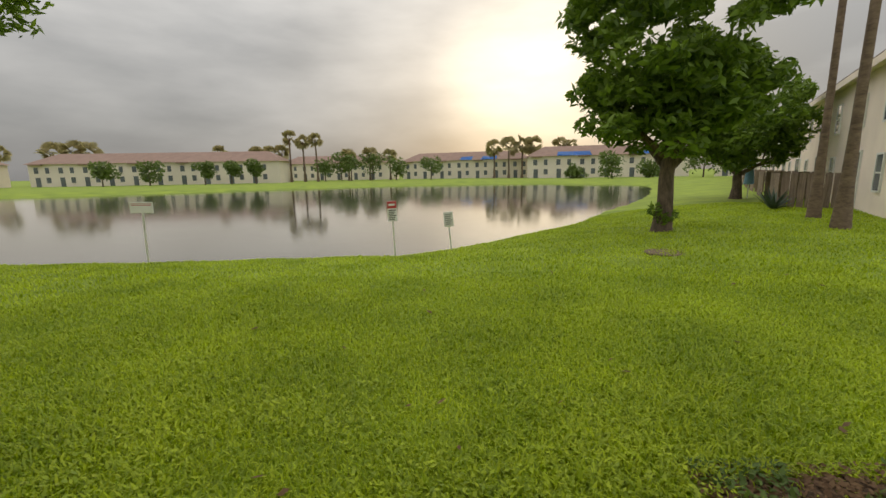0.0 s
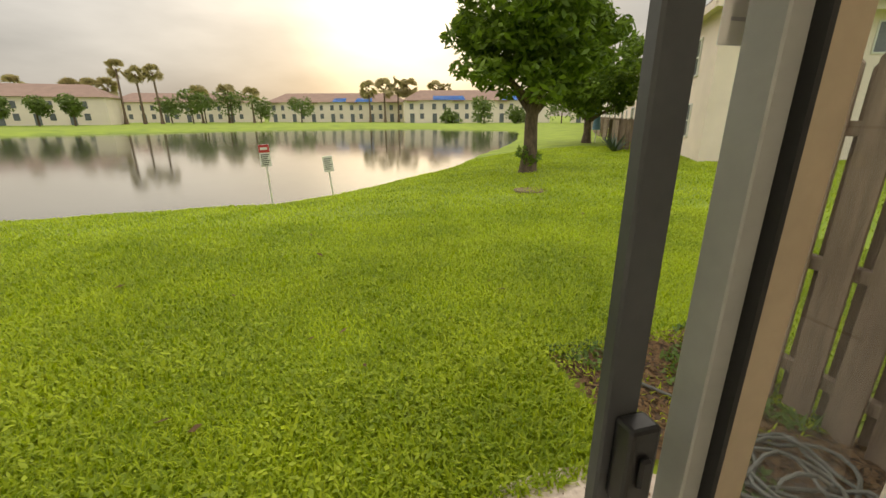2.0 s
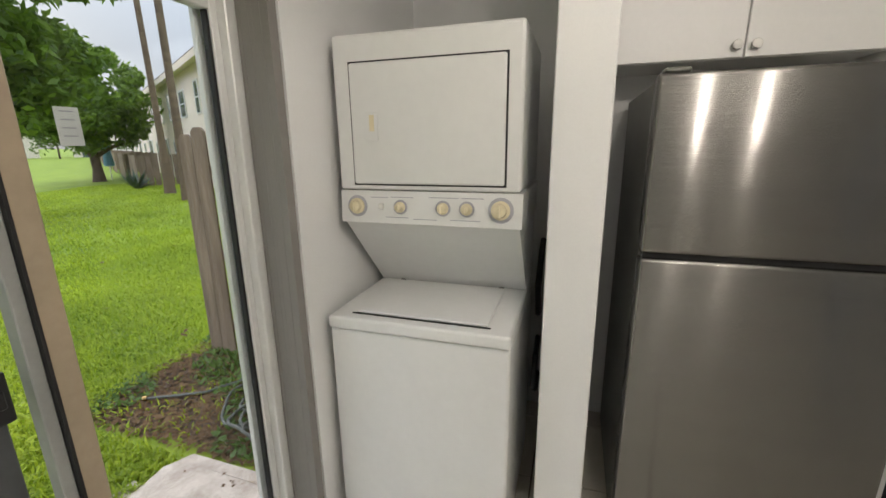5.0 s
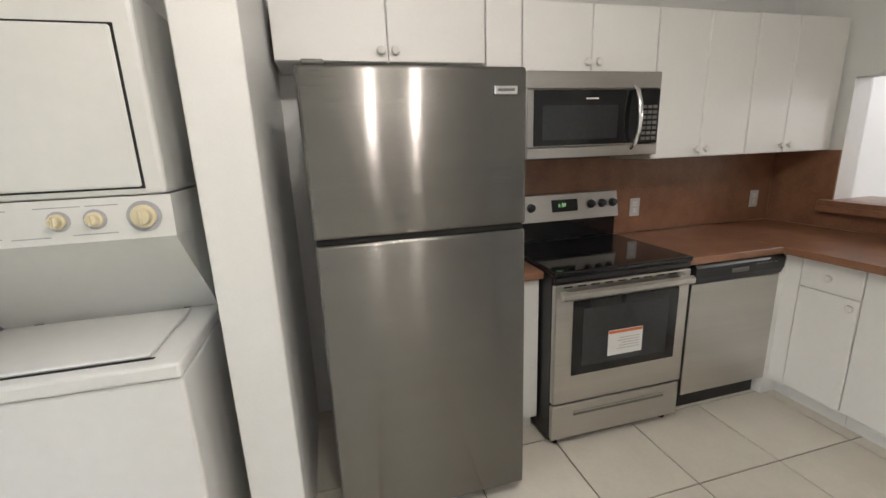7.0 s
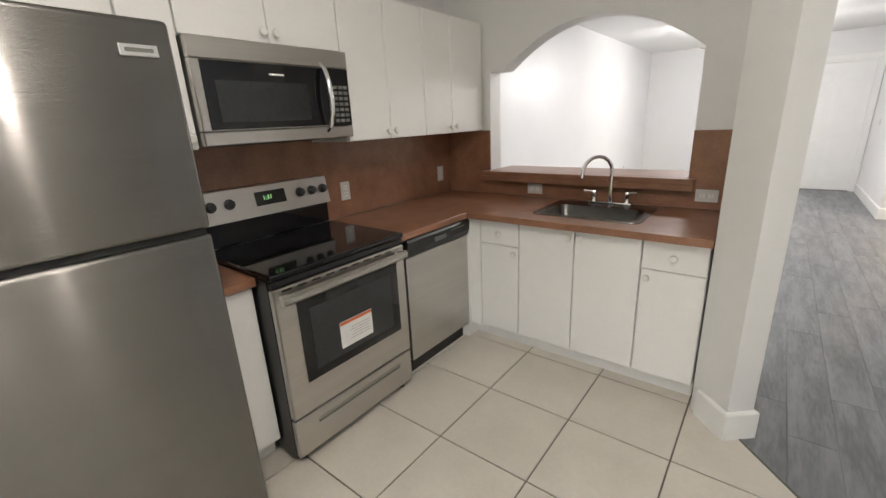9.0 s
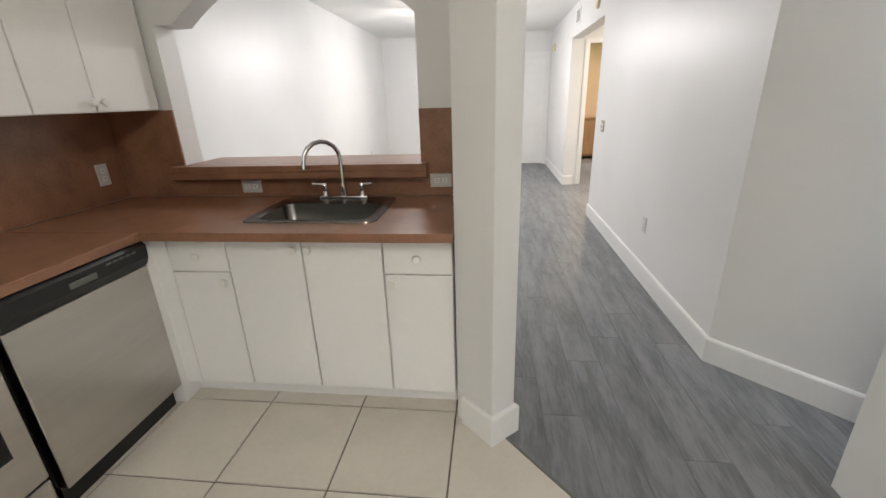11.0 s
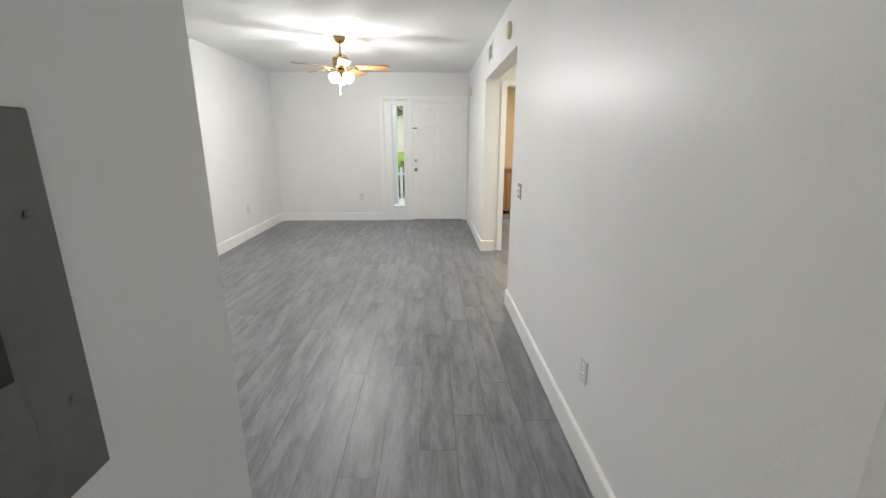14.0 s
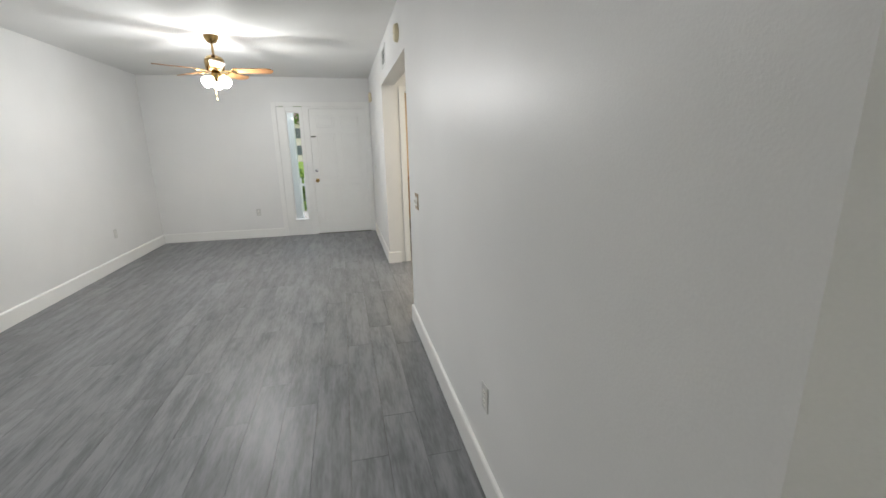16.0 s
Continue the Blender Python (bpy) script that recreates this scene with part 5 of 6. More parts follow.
# ---- living room ----
def ceiling_fan():
    x, y = 0.995, -8.45
    t = thing("ceiling_fan", (x, y, HIGH), "antique brass ceiling fan with oak blades and lit globes", "ceiling fan")
    part("canopy", lathe([(0.020, -0.075), (0.045, -0.065), (0.065, -0.03), (0.070, 0)], (x, y, HIGH), n=24), BRASS, t, smooth=True)
    part("downrod", lathe([(0.012, 0), (0.012, 0.12)], (x, y, HIGH - 0.19)), BRASS, t, smooth=True)
    part("motor", lathe([(0.03, -0.345), (0.075, -0.335), (0.092, -0.31), (0.092, -0.225), (0.07, -0.20), (0.025, -0.18)], (x, y, HIGH), n=28), BRASS, t, smooth=True)
    part("light_kit", lathe([(0.02, -0.44), (0.045, -0.42), (0.05, -0.36), (0.035, -0.345)], (x, y, HIGH), n=20), BRASS, t, smooth=True)
    for k in range(5):
        a = radians(178 + 72 * k)
        c, s = math.cos(a), math.sin(a)
        m = Matrix.Translation((x, y, HIGH - 0.335)) @ Matrix.Rotation(a, 4, "Z") @ Matrix.Rotation(radians(-11), 4, "X")
        bm = box(0.075, -0.014, -0.004, 0.175, 0.014, 0.004, 0.002)
        box(0.16, -0.045, -0.004, 0.20, 0.045, 0.004, 0.002, bm=bm)
        bmesh.ops.transform(bm, matrix=m, verts=bm.verts)
        part("blade_iron", bm, BRASS, t)
        bm = prism([(0.17, -0.052), (0.50, -0.066), (0.545, -0.045), (0.56, 0), (0.545, 0.045), (0.50, 0.066), (0.17, 0.052)], 0.004, 0.011)
        bmesh.ops.transform(bm, matrix=m, verts=bm.verts)
        part("blade", bm, OAK, t, "oak-coloured blade")
    lit = glow("lit_globe", (1.0, 0.91, 0.78), 8.0)
    for k in range(3):
        a = radians(40 + 120 * k)
        d = Vector((math.cos(a) * 0.8, math.sin(a) * 0.8, -0.5)).normalized()
        b = Vector((x, y, HIGH - 0.385)) + d * 0.045
        part("arm", tube([Vector((x, y, HIGH - 0.40)), b], 0.012, 8), BRASS, t)
        g = part("globe", lathe([(0.022, 0), (0.036, 0.015), (0.052, 0.05), (0.055, 0.078), (0.048, 0.10), (0.02, 0.108)], b, d, 18), lit, t, "frosted lit glass globe", smooth=True)
        lamp("fan_lamp", "POINT", tuple(b + d * 0.155), 13, (1.0, 0.93, 0.83), 0.05)
    part("pull_chain", tube([(x + 0.02, y, HIGH - 0.44), (x + 0.02, y, HIGH - 0.60)], 0.0025, 6), BRASS, t)
    part("pull_end", lathe([(0.003, 0), (0.008, 0.008), (0.004, 0.024)], (x + 0.02, y, HIGH - 0.622), n=10), BRASS, t)
    return t


ceiling_fan()


def front_door():
    t = thing("door_1", (-0.17, F_WALL, 0), "closed white six-panel entrance door with brass knob", "door", kind="structure")
    y = F_WALL
    x0, x1, top = -0.615, 0.290, 2.095
    lf = part("leaf", box(x0, y - 0.055, 0.012, x1, y - 0.012, top, 0.002), TRIM, t)
    cx = (x0 + x1) / 2
    for xa, xb in ((x0 + 0.11, cx - 0.05), (cx + 0.05, x1 - 0.11)):
        for za, zb in ((1.80, 1.99), (0.98, 1.70), (0.20, 0.86)):
            bm = box(xa, y - 0.014, za, xb, y - 0.006, zb, 0.007)
            box(xa + 0.035, y - 0.008, za + 0.035, xb - 0.035, y - 0.002, zb - 0.035, 0.005, bm=bm)
            part("panel", bm, TRIM, lf)
    kx = x1 - 0.055
    part("knob", lathe([(0.030, 0), (0.030, 0.006), (0.012, 0.012), (0.012, 0.035), (0.027, 0.045), (0.030, 0.06), (0.02, 0.072)], (kx, y - 0.012, 0.93), (0, 1, 0), 20), BRASS, lf, "brass door knob", smooth=True)
    part("deadbolt", lathe([(0.028, 0), (0.028, 0.008), (0.018, 0.014), (0.010, 0.016)], (kx, y - 0.012, 1.10), (0, 1, 0), 20), CHROME, lf, "round deadbolt", smooth=True)
    part("guard_latch", box(kx - 0.035, y - 0.012, 1.645, kx + 0.05, y + 0.012, 1.665, 0.003), GREY_METAL, lf, "small metal guard latch")
    # casing of door and sidelight together
    c = box(0.79, y, 0, 0.86, y + 0.018, 2.205, 0.003)
    box(-0.70, y, 2.135, 0.79, y + 0.018, 2.205, 0.003, bm=c)
    box(-0.70, y, 0, -0.645, y + 0.018, 2.135, 0.003, bm=c)
    part("casing", c, TRIM, t, "white painted casing")
    j = box(0.292, y - 0.10, 0, 0.385, y + 0.004, 2.135, 0.002)
    box(-0.66, y - 0.10, 0, -0.617, y + 0.004, 2.135, 0.002, bm=j)
    box(-0.617, y - 0.10, 2.098, 0.292, y + 0.004, 2.135, 0.002, bm=j)
    part("jamb", j, TRIM, t)
    part("threshold", box(-0.617, y - 0.16, -0.005, 0.292, y + 0.01, 0.011, 0.003), GREY_METAL, t, "dark metal threshold")
    return t


def sidelight():
    t = thing("window_1", (0.58, F_WALL, 0), "tall narrow sidelight window beside the entrance door", "window", kind="structure")
    y = F_WALL
    f = box(0.387, y - 0.09, 0, 0.435, y - 0.004, 2.130, 0.002)
    box(0.655, y - 0.09, 0, 0.788, y - 0.004, 2.130, 0.002, bm=f)
    box(0.435, y - 0.09, 2.055, 0.655, y - 0.004, 2.130, 0.002, bm=f)
    box(0.435, y - 0.09, 0.0, 0.655, y - 0.004, 0.255, 0.002, bm=f)
    part("window_frame", f, TRIM, t)
    bd = box(0.435, y - 0.06, 0.255, 0.449, y - 0.035, 2.055)
    box(0.641, y - 0.06, 0.255, 0.655, y - 0.035, 2.055, bm=bd)
    box(0.449, y - 0.06, 2.035, 0.641, y - 0.035, 2.055, bm=bd)
    part("bead", bd, TRIM, t)
    part("window_sill", slab_profile([(y - 0.055, 0.255), (y + 0.02, 0.255), (y + 0.02, 0.27), (y - 0.055, 0.285)], "x", 0.43, 0.66), TRIM, t)
    g = part("pane", box(0.449, y - 0.050, 0.285, 0.641, y - 0.045, 2.035), CLEAR, t, "clear glass pane")
    g.visible_shadow = False
    return t


front_door()
sidelight()
# greenery and a pale fence outside the sidelight
hg = thing("hedge", (1.2, -15.2, -0.12), "green clipped hedge outside the entrance", "hedge")
leaf_cloud("leaves", [(0.2 + 0.35 * i, -15.2, 0.15 + 0.25 * j, 0.35) for i in range(10) for j in range(3)], 5200, 0.06, LEAF, 31, 0.9, hg, (1.2, -15.2, -0.12))
broad_tree((2.6, -19.0, -0.12), 1.6, 0.12, 1.8, 4.2, 5000, 0.10, 33, "small green tree outside the entrance")
pw = thing("pavement", (1.0, -12.6, -0.12), "pale concrete entrance path", "pavement", kind="structure")
part("slab", box(-1.2, -14.2, -0.16, 4.0, F_WALL - 0.19, -0.03, 0.01), CONCRETE, pw)
gt = thing("garden_fence", (1.2, -14.6, -0.1), "low white slatted fence outside the entrance", "fence")
for i in range(22):
    part("slat", box(-0.2 + i * 0.13, -14.62, -0.1, -0.13 + i * 0.13, -14.59, 0.75), SIGN_WHITE, gt)
part("rail", box(-0.25, -14.588, 0.55, 2.65, -14.56, 0.62), SIGN_WHITE, gt)
pp = thing("porch_post", (0.74, -12.3, -0.03), "white painted square porch post outside the entrance", "post")
part("shaft", box(0.66, -12.38, -0.03, 0.82, -12.22, 2.9, 0.006), TRIM, pp)
part("base", box(0.64, -12.40, -0.03, 0.84, -12.20, 0.14, 0.006), TRIM, pp)
far_row(30, -62, -20, -62, "cream two-storey house across the street", 9)


# ---- fittings on the walls ----
def wall_box(name, place, size, mat, label, category, bevel=0.004):
    t = thing(name, place, label, category)
    x, y, z = place
    a, b, c = size
    part("housing", box(x, y - b / 2, z - c / 2, x + a, y + b / 2, z + c / 2, bevel), mat, t)
    return t


W = W_WALL
outlet((W, -4.925, 0.44), "e")
outlet((2.72, -9.57, 0.44), "w")
outlet((2.72, -7.22, 0.435), "w")
outlet((1.24, F_WALL, 0.435), "n")
sw = thing("light_switch", (W, -6.46, 1.07), "tan double light switch plate on the white wall", "switch")
part("plate", box(W, -6.52, 1.012, W + 0.006, -6.40, 1.128, 0.002), ALU_BEIGE, sw)
for y in (-6.484, -6.436):
    s = part("rocker", box(W + 0.006, y - 0.016, 1.037, W + 0.010, y + 0.016, 1.103, 0.002), PLASTIC, sw)
    part("toggle", box(W + 0.010, y - 0.005, 1.060, W + 0.022, y + 0.005, 1.080, 0.002), PLASTIC, s)
    # grey strip painted in for the shadow along each rocker's side
    part("shadow_gap", box(W + 0.0055, y + 0.0165, 1.035, W + 0.0068, y + 0.0195, 1.105), GREY_METAL, sw)
sa = thing("smoke_alarm", (W, -7.13, 2.35), "round yellowed smoke alarm on the wall", "smoke alarm")
part("body", lathe([(0.068, 0), (0.070, 0.012), (0.062, 0.030), (0.040, 0.036), (0.01, 0.036)], (W, -7.13, 2.35), (1, 0, 0), 28), IVORY, sa, smooth=True)
part("button", lathe([(0.011, 0), (0.011, 0.004), (0.006, 0.005)], (W + 0.036, -7.13, 2.34), (1, 0, 0), 12), PLASTIC, sa)
vt = thing("air_vent", (W, -8.30, 2.40), "white louvred air vent high on the wall", "vent")
f = box(W, -8.47, 2.30, W + 0.008, -8.445, 2.50)
box(W, -8.155, 2.30, W + 0.008, -8.13, 2.50, bm=f)
box(W, -8.445, 2.475, W + 0.008, -8.155, 2.50, bm=f)
box(W, -8.445, 2.30, W + 0.008, -8.155, 2.325, bm=f)
part("frame", f, TRIM, vt)
part("backing", box(W, -8.445, 2.325, W + 0.0015, -8.155, 2.475), GREY_METAL, vt)
for i in range(8):
    z = 2.332 + i * 0.0178
    part("slat", slab_profile([(W + 0.001, z + 0.011), (W + 0.007, z), (W + 0.009, z + 0.001), (W + 0.003, z + 0.012)], "y", -8.445, -8.155), TRIM, vt)
wall_box("door_chime", (W, -10.45, 2.22), (0.04, 0.16, 0.13), IVORY, "yellowed door chime box by the entrance", "door chime", 0.008)
th = wall_box("light_switch", (W, -10.25, 1.16), (0.008, 0.075, 0.115), PLASTIC, "white light switch by the entrance", "switch", 0.002)
part("toggle", box(W + 0.008, -10.256, 1.148, W + 0.02, -10.244, 1.172, 0.002), PLASTIC, th)


def breaker_panel():
    """Grey electric panel on the wing wall's west face."""
    x = 0.445
    t = thing("breaker_panel", (x, -3.38, 1.10), "grey painted metal breaker panel on the wing wall", "electric panel")
    y0, y1, z0, z1 = -3.778, -3.385, 1.005, 1.480
    part("cover", box(x - 0.008, y0, z0, x, y1, z1, 0.003), GREY_METAL, t)
    d = part("door", box(x - 0.012, y0 + 0.090, z0 + 0.05, x - 0.0082, y1 - 0.105, z1 - 0.075, 0.0015), GREY_METAL, t, "grey panel door")
    part("door_seam", box(x - 0.0086, y1 - 0.1045, z0 + 0.048, x - 0.008, y1 - 0.0995, z1 - 0.073), GASKET, t)
    part("door_seam", box(x - 0.0086, y0 + 0.090, z1 - 0.0745, x - 0.008, y1 - 0.0995, z1 - 0.0695), GASKET, t)
    l = part("latch", box(x - 0.022, y0 + 0.104, 1.195, x - 0.012, y0 + 0.124, 1.255, 0.003), BLACK, d, "black sliding latch")
    part("latch_plate", box(x - 0.0135, y0 + 0.098, 1.19, x - 0.012, y0 + 0.130, 1.26), GREY_METAL, d)
    for y in (y0 + 0.034, y1 - 0.038):
        for z in (z0 + 0.123, z1 - 0.116):
            part("screw", lathe([(0.005, 0), (0.005, 0.002), (0.003, 0.003)], (x - 0.008, y, z), (-1, 0, 0), 10), GREY_METAL, t)
    for z in (z0 + 0.07, z1 - 0.10):
        part("hinge", tube([(x - 0.011, y1 - 0.102, z - 0.009), (x - 0.011, y1 - 0.102, z + 0.009)], 0.0022, 8), BRASS, t)
    return t


breaker_panel()


# ---- hall beyond the opening ----
dr = thing("door_2", (-1.5, -8.79, 0), "open hall doorway in white casing", "door", kind="structure")
c = box(-0.98, -8.72, 0, -0.91, -8.703, 2.16, 0.003)
box(-1.87, -8.72, 0, -1.80, -8.703, 2.16, 0.003, bm=c)
box(-1.80, -8.72, 2.10, -0.98, -8.703, 2.16, 0.003, bm=c)
part("casing", c, TRIM, dr, "white painted casing")
bd = thing("sideboard", (-1.4, -11.8, 0), "low brown wooden sideboard against the tan wall", "cabinet")
part("body", box(-2.2, -12.09, 0.06, -0.90, -11.62, 0.86, 0.004), DOOR_WOOD, bd)
part("top", box(-2.23, -12.095, 0.86, -0.885, -11.59, 0.90, 0.004), OAK, bd)
for x0 in (-2.18, -1.54):
    part("door", box(x0, -11.62, 0.10, x0 + 0.62, -11.60, 0.83, 0.003), DOOR_WOOD, bd)
for x0 in (-2.16, -0.98):
    part("foot", box(x0, -12.05, 0, x0 + 0.06, -11.66, 0.06), DOOR_WOOD, bd)

# ---- outside the door: slab, bed, fence, hose ----
SLAB_Z = -0.095
sl = thing("concrete_step", (0.6, 1.0, SLAB_Z), "worn pinkish concrete slab outside the sliding door", "slab", kind="structure")
rr = random.Random(7)
edge = [(-1.4 + 0.31 * i, 1.33 + rr.uniform(-0.03, 0.05)) for i in range(10)] + [(1.62, 1.36), (1.68, 1.32)]
plan = [(-1.4, N_OUT + 0.02), (1.66, N_OUT + 0.02)] + edge[::-1]
part("slab", prism(plan, -0.25, SLAB_Z), CONCRETE, sl)
part("slab_border", prism([(1.675, N_OUT + 0.02), (1.74, N_OUT + 0.02), (1.755, 1.30), (1.69, 1.34)], -0.25, SLAB_Z - 0.012), CONCRETE, sl)
for i in range(4):
    x0 = -1.1 + i * 0.66
    part("edge_stone", prism([(x0, 1.31), (x0 + 0.60, 1.30), (x0 + 0.64, 1.39 + 0.04 * (i % 2)), (x0 + 0.42, 1.46), (x0 + 0.15, 1.44), (x0 - 0.02, 1.37)], -0.25, SLAB_Z - 0.01), CONCRETE, sl)
# bare bed of mulch between slab and fence
bm = bmesh.new()
rows = []
for i in range(27):
    row = []
    for j in range(33):
        x, y = 1.72 + i * 0.05, N_OUT + 0.02 + j * 0.058
        e = min((x - 1.70) / 0.25, (2.42 - y) / 0.3, (3.02 - x) / 0.2, 1)
        row.append(bm.verts.new((x, y, -0.135 + 0.028 * max(0, min(1, e)) + 0.012 * noise.noise((x * 7, y * 7, 1)) + 0.008 * noise.noise((x * 19, y * 19, 4)))))
    rows.append(row)
for a, c in zip(rows, rows[1:]):
    for j in range(32):
        bm.faces.new((a[j], c[j], c[j + 1], a[j + 1]))
single("mulch_bed", bm, SOIL, "bare brown mulch bed beside the fence", "soil", kind="structure", smooth=True)


def scatter(name, count, xs, ys, z, size, mat, seed, label, category, flat=True, test=None):
    """Many small chips or leaves lying about: one object of stuff."""
    r = np.random.RandomState(seed)
    x, y = r.uniform(*xs, count), r.uniform(*ys, count)
    if test is not None:
        k = test(x, y)
        x, y = x[k], y[k]
    m = len(x)
    a, s, w = r.uniform(0, 6.283, m), size * r.uniform(0.5, 1.5, m), r.uniform(0.2, 0.6, m)
    t = r.normal(0, 0.25 if flat else 0.7, m)
    f = np.stack([np.cos(a), np.sin(a), t], -1) * s[:, None]
    g = np.stack([-np.sin(a), np.cos(a), r.normal(0, 0.3, m)], -1) * (s * w)[:, None]
    zz = z(x, y) if callable(z) else np.full(m, z)
    p = np.stack([x, y, zz + size * (0.25 if flat else 0.7)], -1)
    v = np.stack([p - f, p + g, p + f, p - g], 1).reshape(-1, 3)
    ob = new(name, raw_mesh(name, v, np.arange(m * 4).reshape(-1, 4), mat))
    return tagged(ob, label, category, kind="stuff")


CHIP = leafy("dry_leaf", (0.30, 0.19, 0.10), (0.09, 0.05, 0.03), 0.9)
scatter("mulch_chips", 5200, (1.76, 2.95), (0.6, 2.38), -0.105, 0.022, CHIP, 3, "scattered brown mulch chips and dry leaves", "mulch")
scatter("weeds", 3600, (1.78, 3.0), (0.6, 2.4), -0.10, 0.024, WEED, 4, "small green weeds growing through the mulch", "weeds", False,
        lambda x, y: np.sin(x * 5.1 + 1.0) * np.sin(y * 4.3 + 0.4) + 0.35 * np.sin(11 * x - 7 * y) > 0.05)
scatter("fallen_leaves", 46, (-3.5, 5.5), (1.7, 8.5), lambda x, y: ground_height(x, y) + 0.035, 0.035, CHIP, 6, "few yellow-brown leaves fallen on the lawn", "leaves")

scatter("slab_litter", 130, (-0.6, 1.68), (0.6, 1.42), SLAB_Z, 0.011, CHIP, 8, "dry leaf crumbs on the concrete slab", "leaves")
scatter("clover", 9000, (-1.8, 1.9), (1.34, 3.3), lambda x, y: ground_height(x, y) + 0.035, 0.016, BLADE, 9, "broad-leaved clover growing at the slab's edge", "weeds", False,
        lambda x, y: (np.sin(x * 3.1) * np.sin(y * 3.7 + x) > -0.1) & (y > 1.37 + 0.05 * np.sin(9 * x)))


def hose_line():
    t = thing("garden_hose", (2.2, 1.2, -0.1), "grey garden hose lying in loose coils", "hose")
    pts = [(2.05, 2.02, -0.085), (2.13, 1.86, -0.085), (2.22, 1.70, -0.085), (2.36, 1.60, -0.083), (2.52, 1.50, -0.08)]
    r = random.Random(2)
    n = 150
    for i in range(n):
        a = 0.9 + i * 2 * math.pi / 24
        rad = 0.20 + 0.07 * math.sin(i * 0.21) + 0.03 * math.sin(i * 0.9)
        cx, cy = 2.28 + 0.10 * math.sin(i * 0.05) - 0.0007 * i, 1.28 - 0.0026 * i
        pts.append((cx + rad * 1.15 * math.cos(a), cy + rad * math.sin(a), -0.082 + 0.0006 * i * (0.6 + 0.4 * math.sin(i))))
    pts.append((2.5, 0.75, -0.08))
    part("hose", tube(pts, 0.0098, 7), HOSE, t, smooth=True)
    part("coupling", tube([(2.04, 2.05, -0.085), (2.05, 2.02, -0.085)], [0.016, 0.019], 8), BRASS, t, "brass hose coupling")
    return t


hose_line()


def fence():
    t = thing("fence", (2.80, 1.35, -0.1), "weathered grey-brown wooden shadowbox privacy fence", "fence")
    rnd = random.Random(11)

    def picket(x, y, w, top, tilt):
        z0 = -0.14
        prof = [(-w / 2, z0), (w / 2, z0), (w / 2, top - 0.035), (w / 2 - 0.03, top), (-w / 2 + 0.03, top), (-w / 2, top - 0.035)]
        bm = slab_profile([(y + a + tilt * (z - z0), z) for a, z in prof], "x", x, x + 0.018)
        bmesh.ops.bevel(bm, geom=bm.edges[:], offset=0.002, segments=1, affect="EDGES")
        part("board", bm, FENCE_WOOD, t)
    # boards on the house side
    for y, w, top in ((2.137, 0.122, 1.645), (2.010, 0.130, 1.685), (1.826, 0.138, 1.695), (1.634, 0.128, 1.70), (1.440, 0.138, 1.71), (1.245, 0.132, 1.71), (1.05, 0.142, 1.70), (0.86, 0.14, 1.70), (0.67, 0.14, 1.69)):
        picket(2.755, y, w, top + rnd.uniform(-0.008, 0.008), rnd.uniform(-0.006, 0.006))
    for y in (2.09, 1.905, 1.715, 1.528, 1.335, 1.14, 0.95, 0.76):
        picket(2.830, y, 0.105, 1.69 + rnd.uniform(-0.02, 0.015), rnd.uniform(-0.006, 0.006))
    for z in (0.095, 0.685, 1.345):
        part("rail", box(2.776, 0.56, z, 2.827, 2.185, z + 0.07, 0.003), FENCE_WOOD, t)
    part("post", box(2.776, 2.04, -0.2, 2.8265, 2.13, 0.094), FENCE_WOOD, t)
    part("post", box(2.776, 0.62, -0.2, 2.8265, 0.70, 0.094), FENCE_WOOD, t)
    part("clip", box(2.815, 1.505, 1.545, 2.829, 1.545, 1.585, 0.003), TARP, t, "small blue plastic clip")
    return t


fence()


# ---- signs by the water ----
def water_sign(place, h, w, sh, label, head, lean=0.0, white=False):
    t = thing("sign", place, label, "sign", turn=8)
    part("post", box(-0.02, -0.02, -0.4, 0.02, 0.02, h, 0.003), ALU, t, "pale metal post")
    b = part("board", box(-w / 2, -0.034, h - sh, w / 2, -0.021, h, 0.003), SIGN_WHITE, t)
    if head:
        part("red_header", box(-w / 2 + 0.004, -0.037, h - sh * 0.36, w / 2 - 0.004, -0.0345, h - 0.005), SIGN_RED, b, "red printed header")
        part("header_bar", box(-w / 2 + 0.04, -0.039, h - sh * 0.24, w / 2 - 0.04, -0.0372, h - sh * 0.13), SIGN_WHITE, b)
    n = 2 if white else 6
    for i in range(n):
        z = h - sh * (0.44 if head else 0.15) - i * sh * (0.09 if head else 0.13)
        if z > h - sh + 0.02:
            part("text_bar", box(-w / 2 + 0.03, -0.0365, z - sh * 0.045, w / 2 - 0.03 - 0.02 * (i % 3), -0.0345, z), SIGN_RED if white else SIGN_INK, b)
    t.rotation_euler = (radians(1), radians(lean), radians(8))
    return t


water_sign((-0.87, 10.65, GZ(-0.87, 10.65)), 1.42, 0.235, 0.50, "white warning sign with red header on a post", True, -2)
water_sign((0.55, 11.5, GZ(0.55, 11.5)), 1.05, 0.25, 0.40, "small white notice sign leaning on its post", False, -5)
water_sign((-6.95, 10.3, GZ(-6.95, 10.3)), 1.55, 0.52, 0.27, "wide white sign with red writing on a post", False, 2, True)
mh = thing("manhole_cover", (4.69, 8.36, GZ(4.69, 8.36)), "grey concrete utility cover set in the lawn", "manhole cover")
part("rim", lathe([(0.36, -0.05), (0.36, 0.022), (0.33, 0.028), (0.32, 0.02)], (4.69, 8.36, GZ(4.69, 8.36)), n=28), material("mossy_concrete", (0.20, 0.15, 0.09), 0.95, vary=0.3, scale=9, bump=0.3), mh)
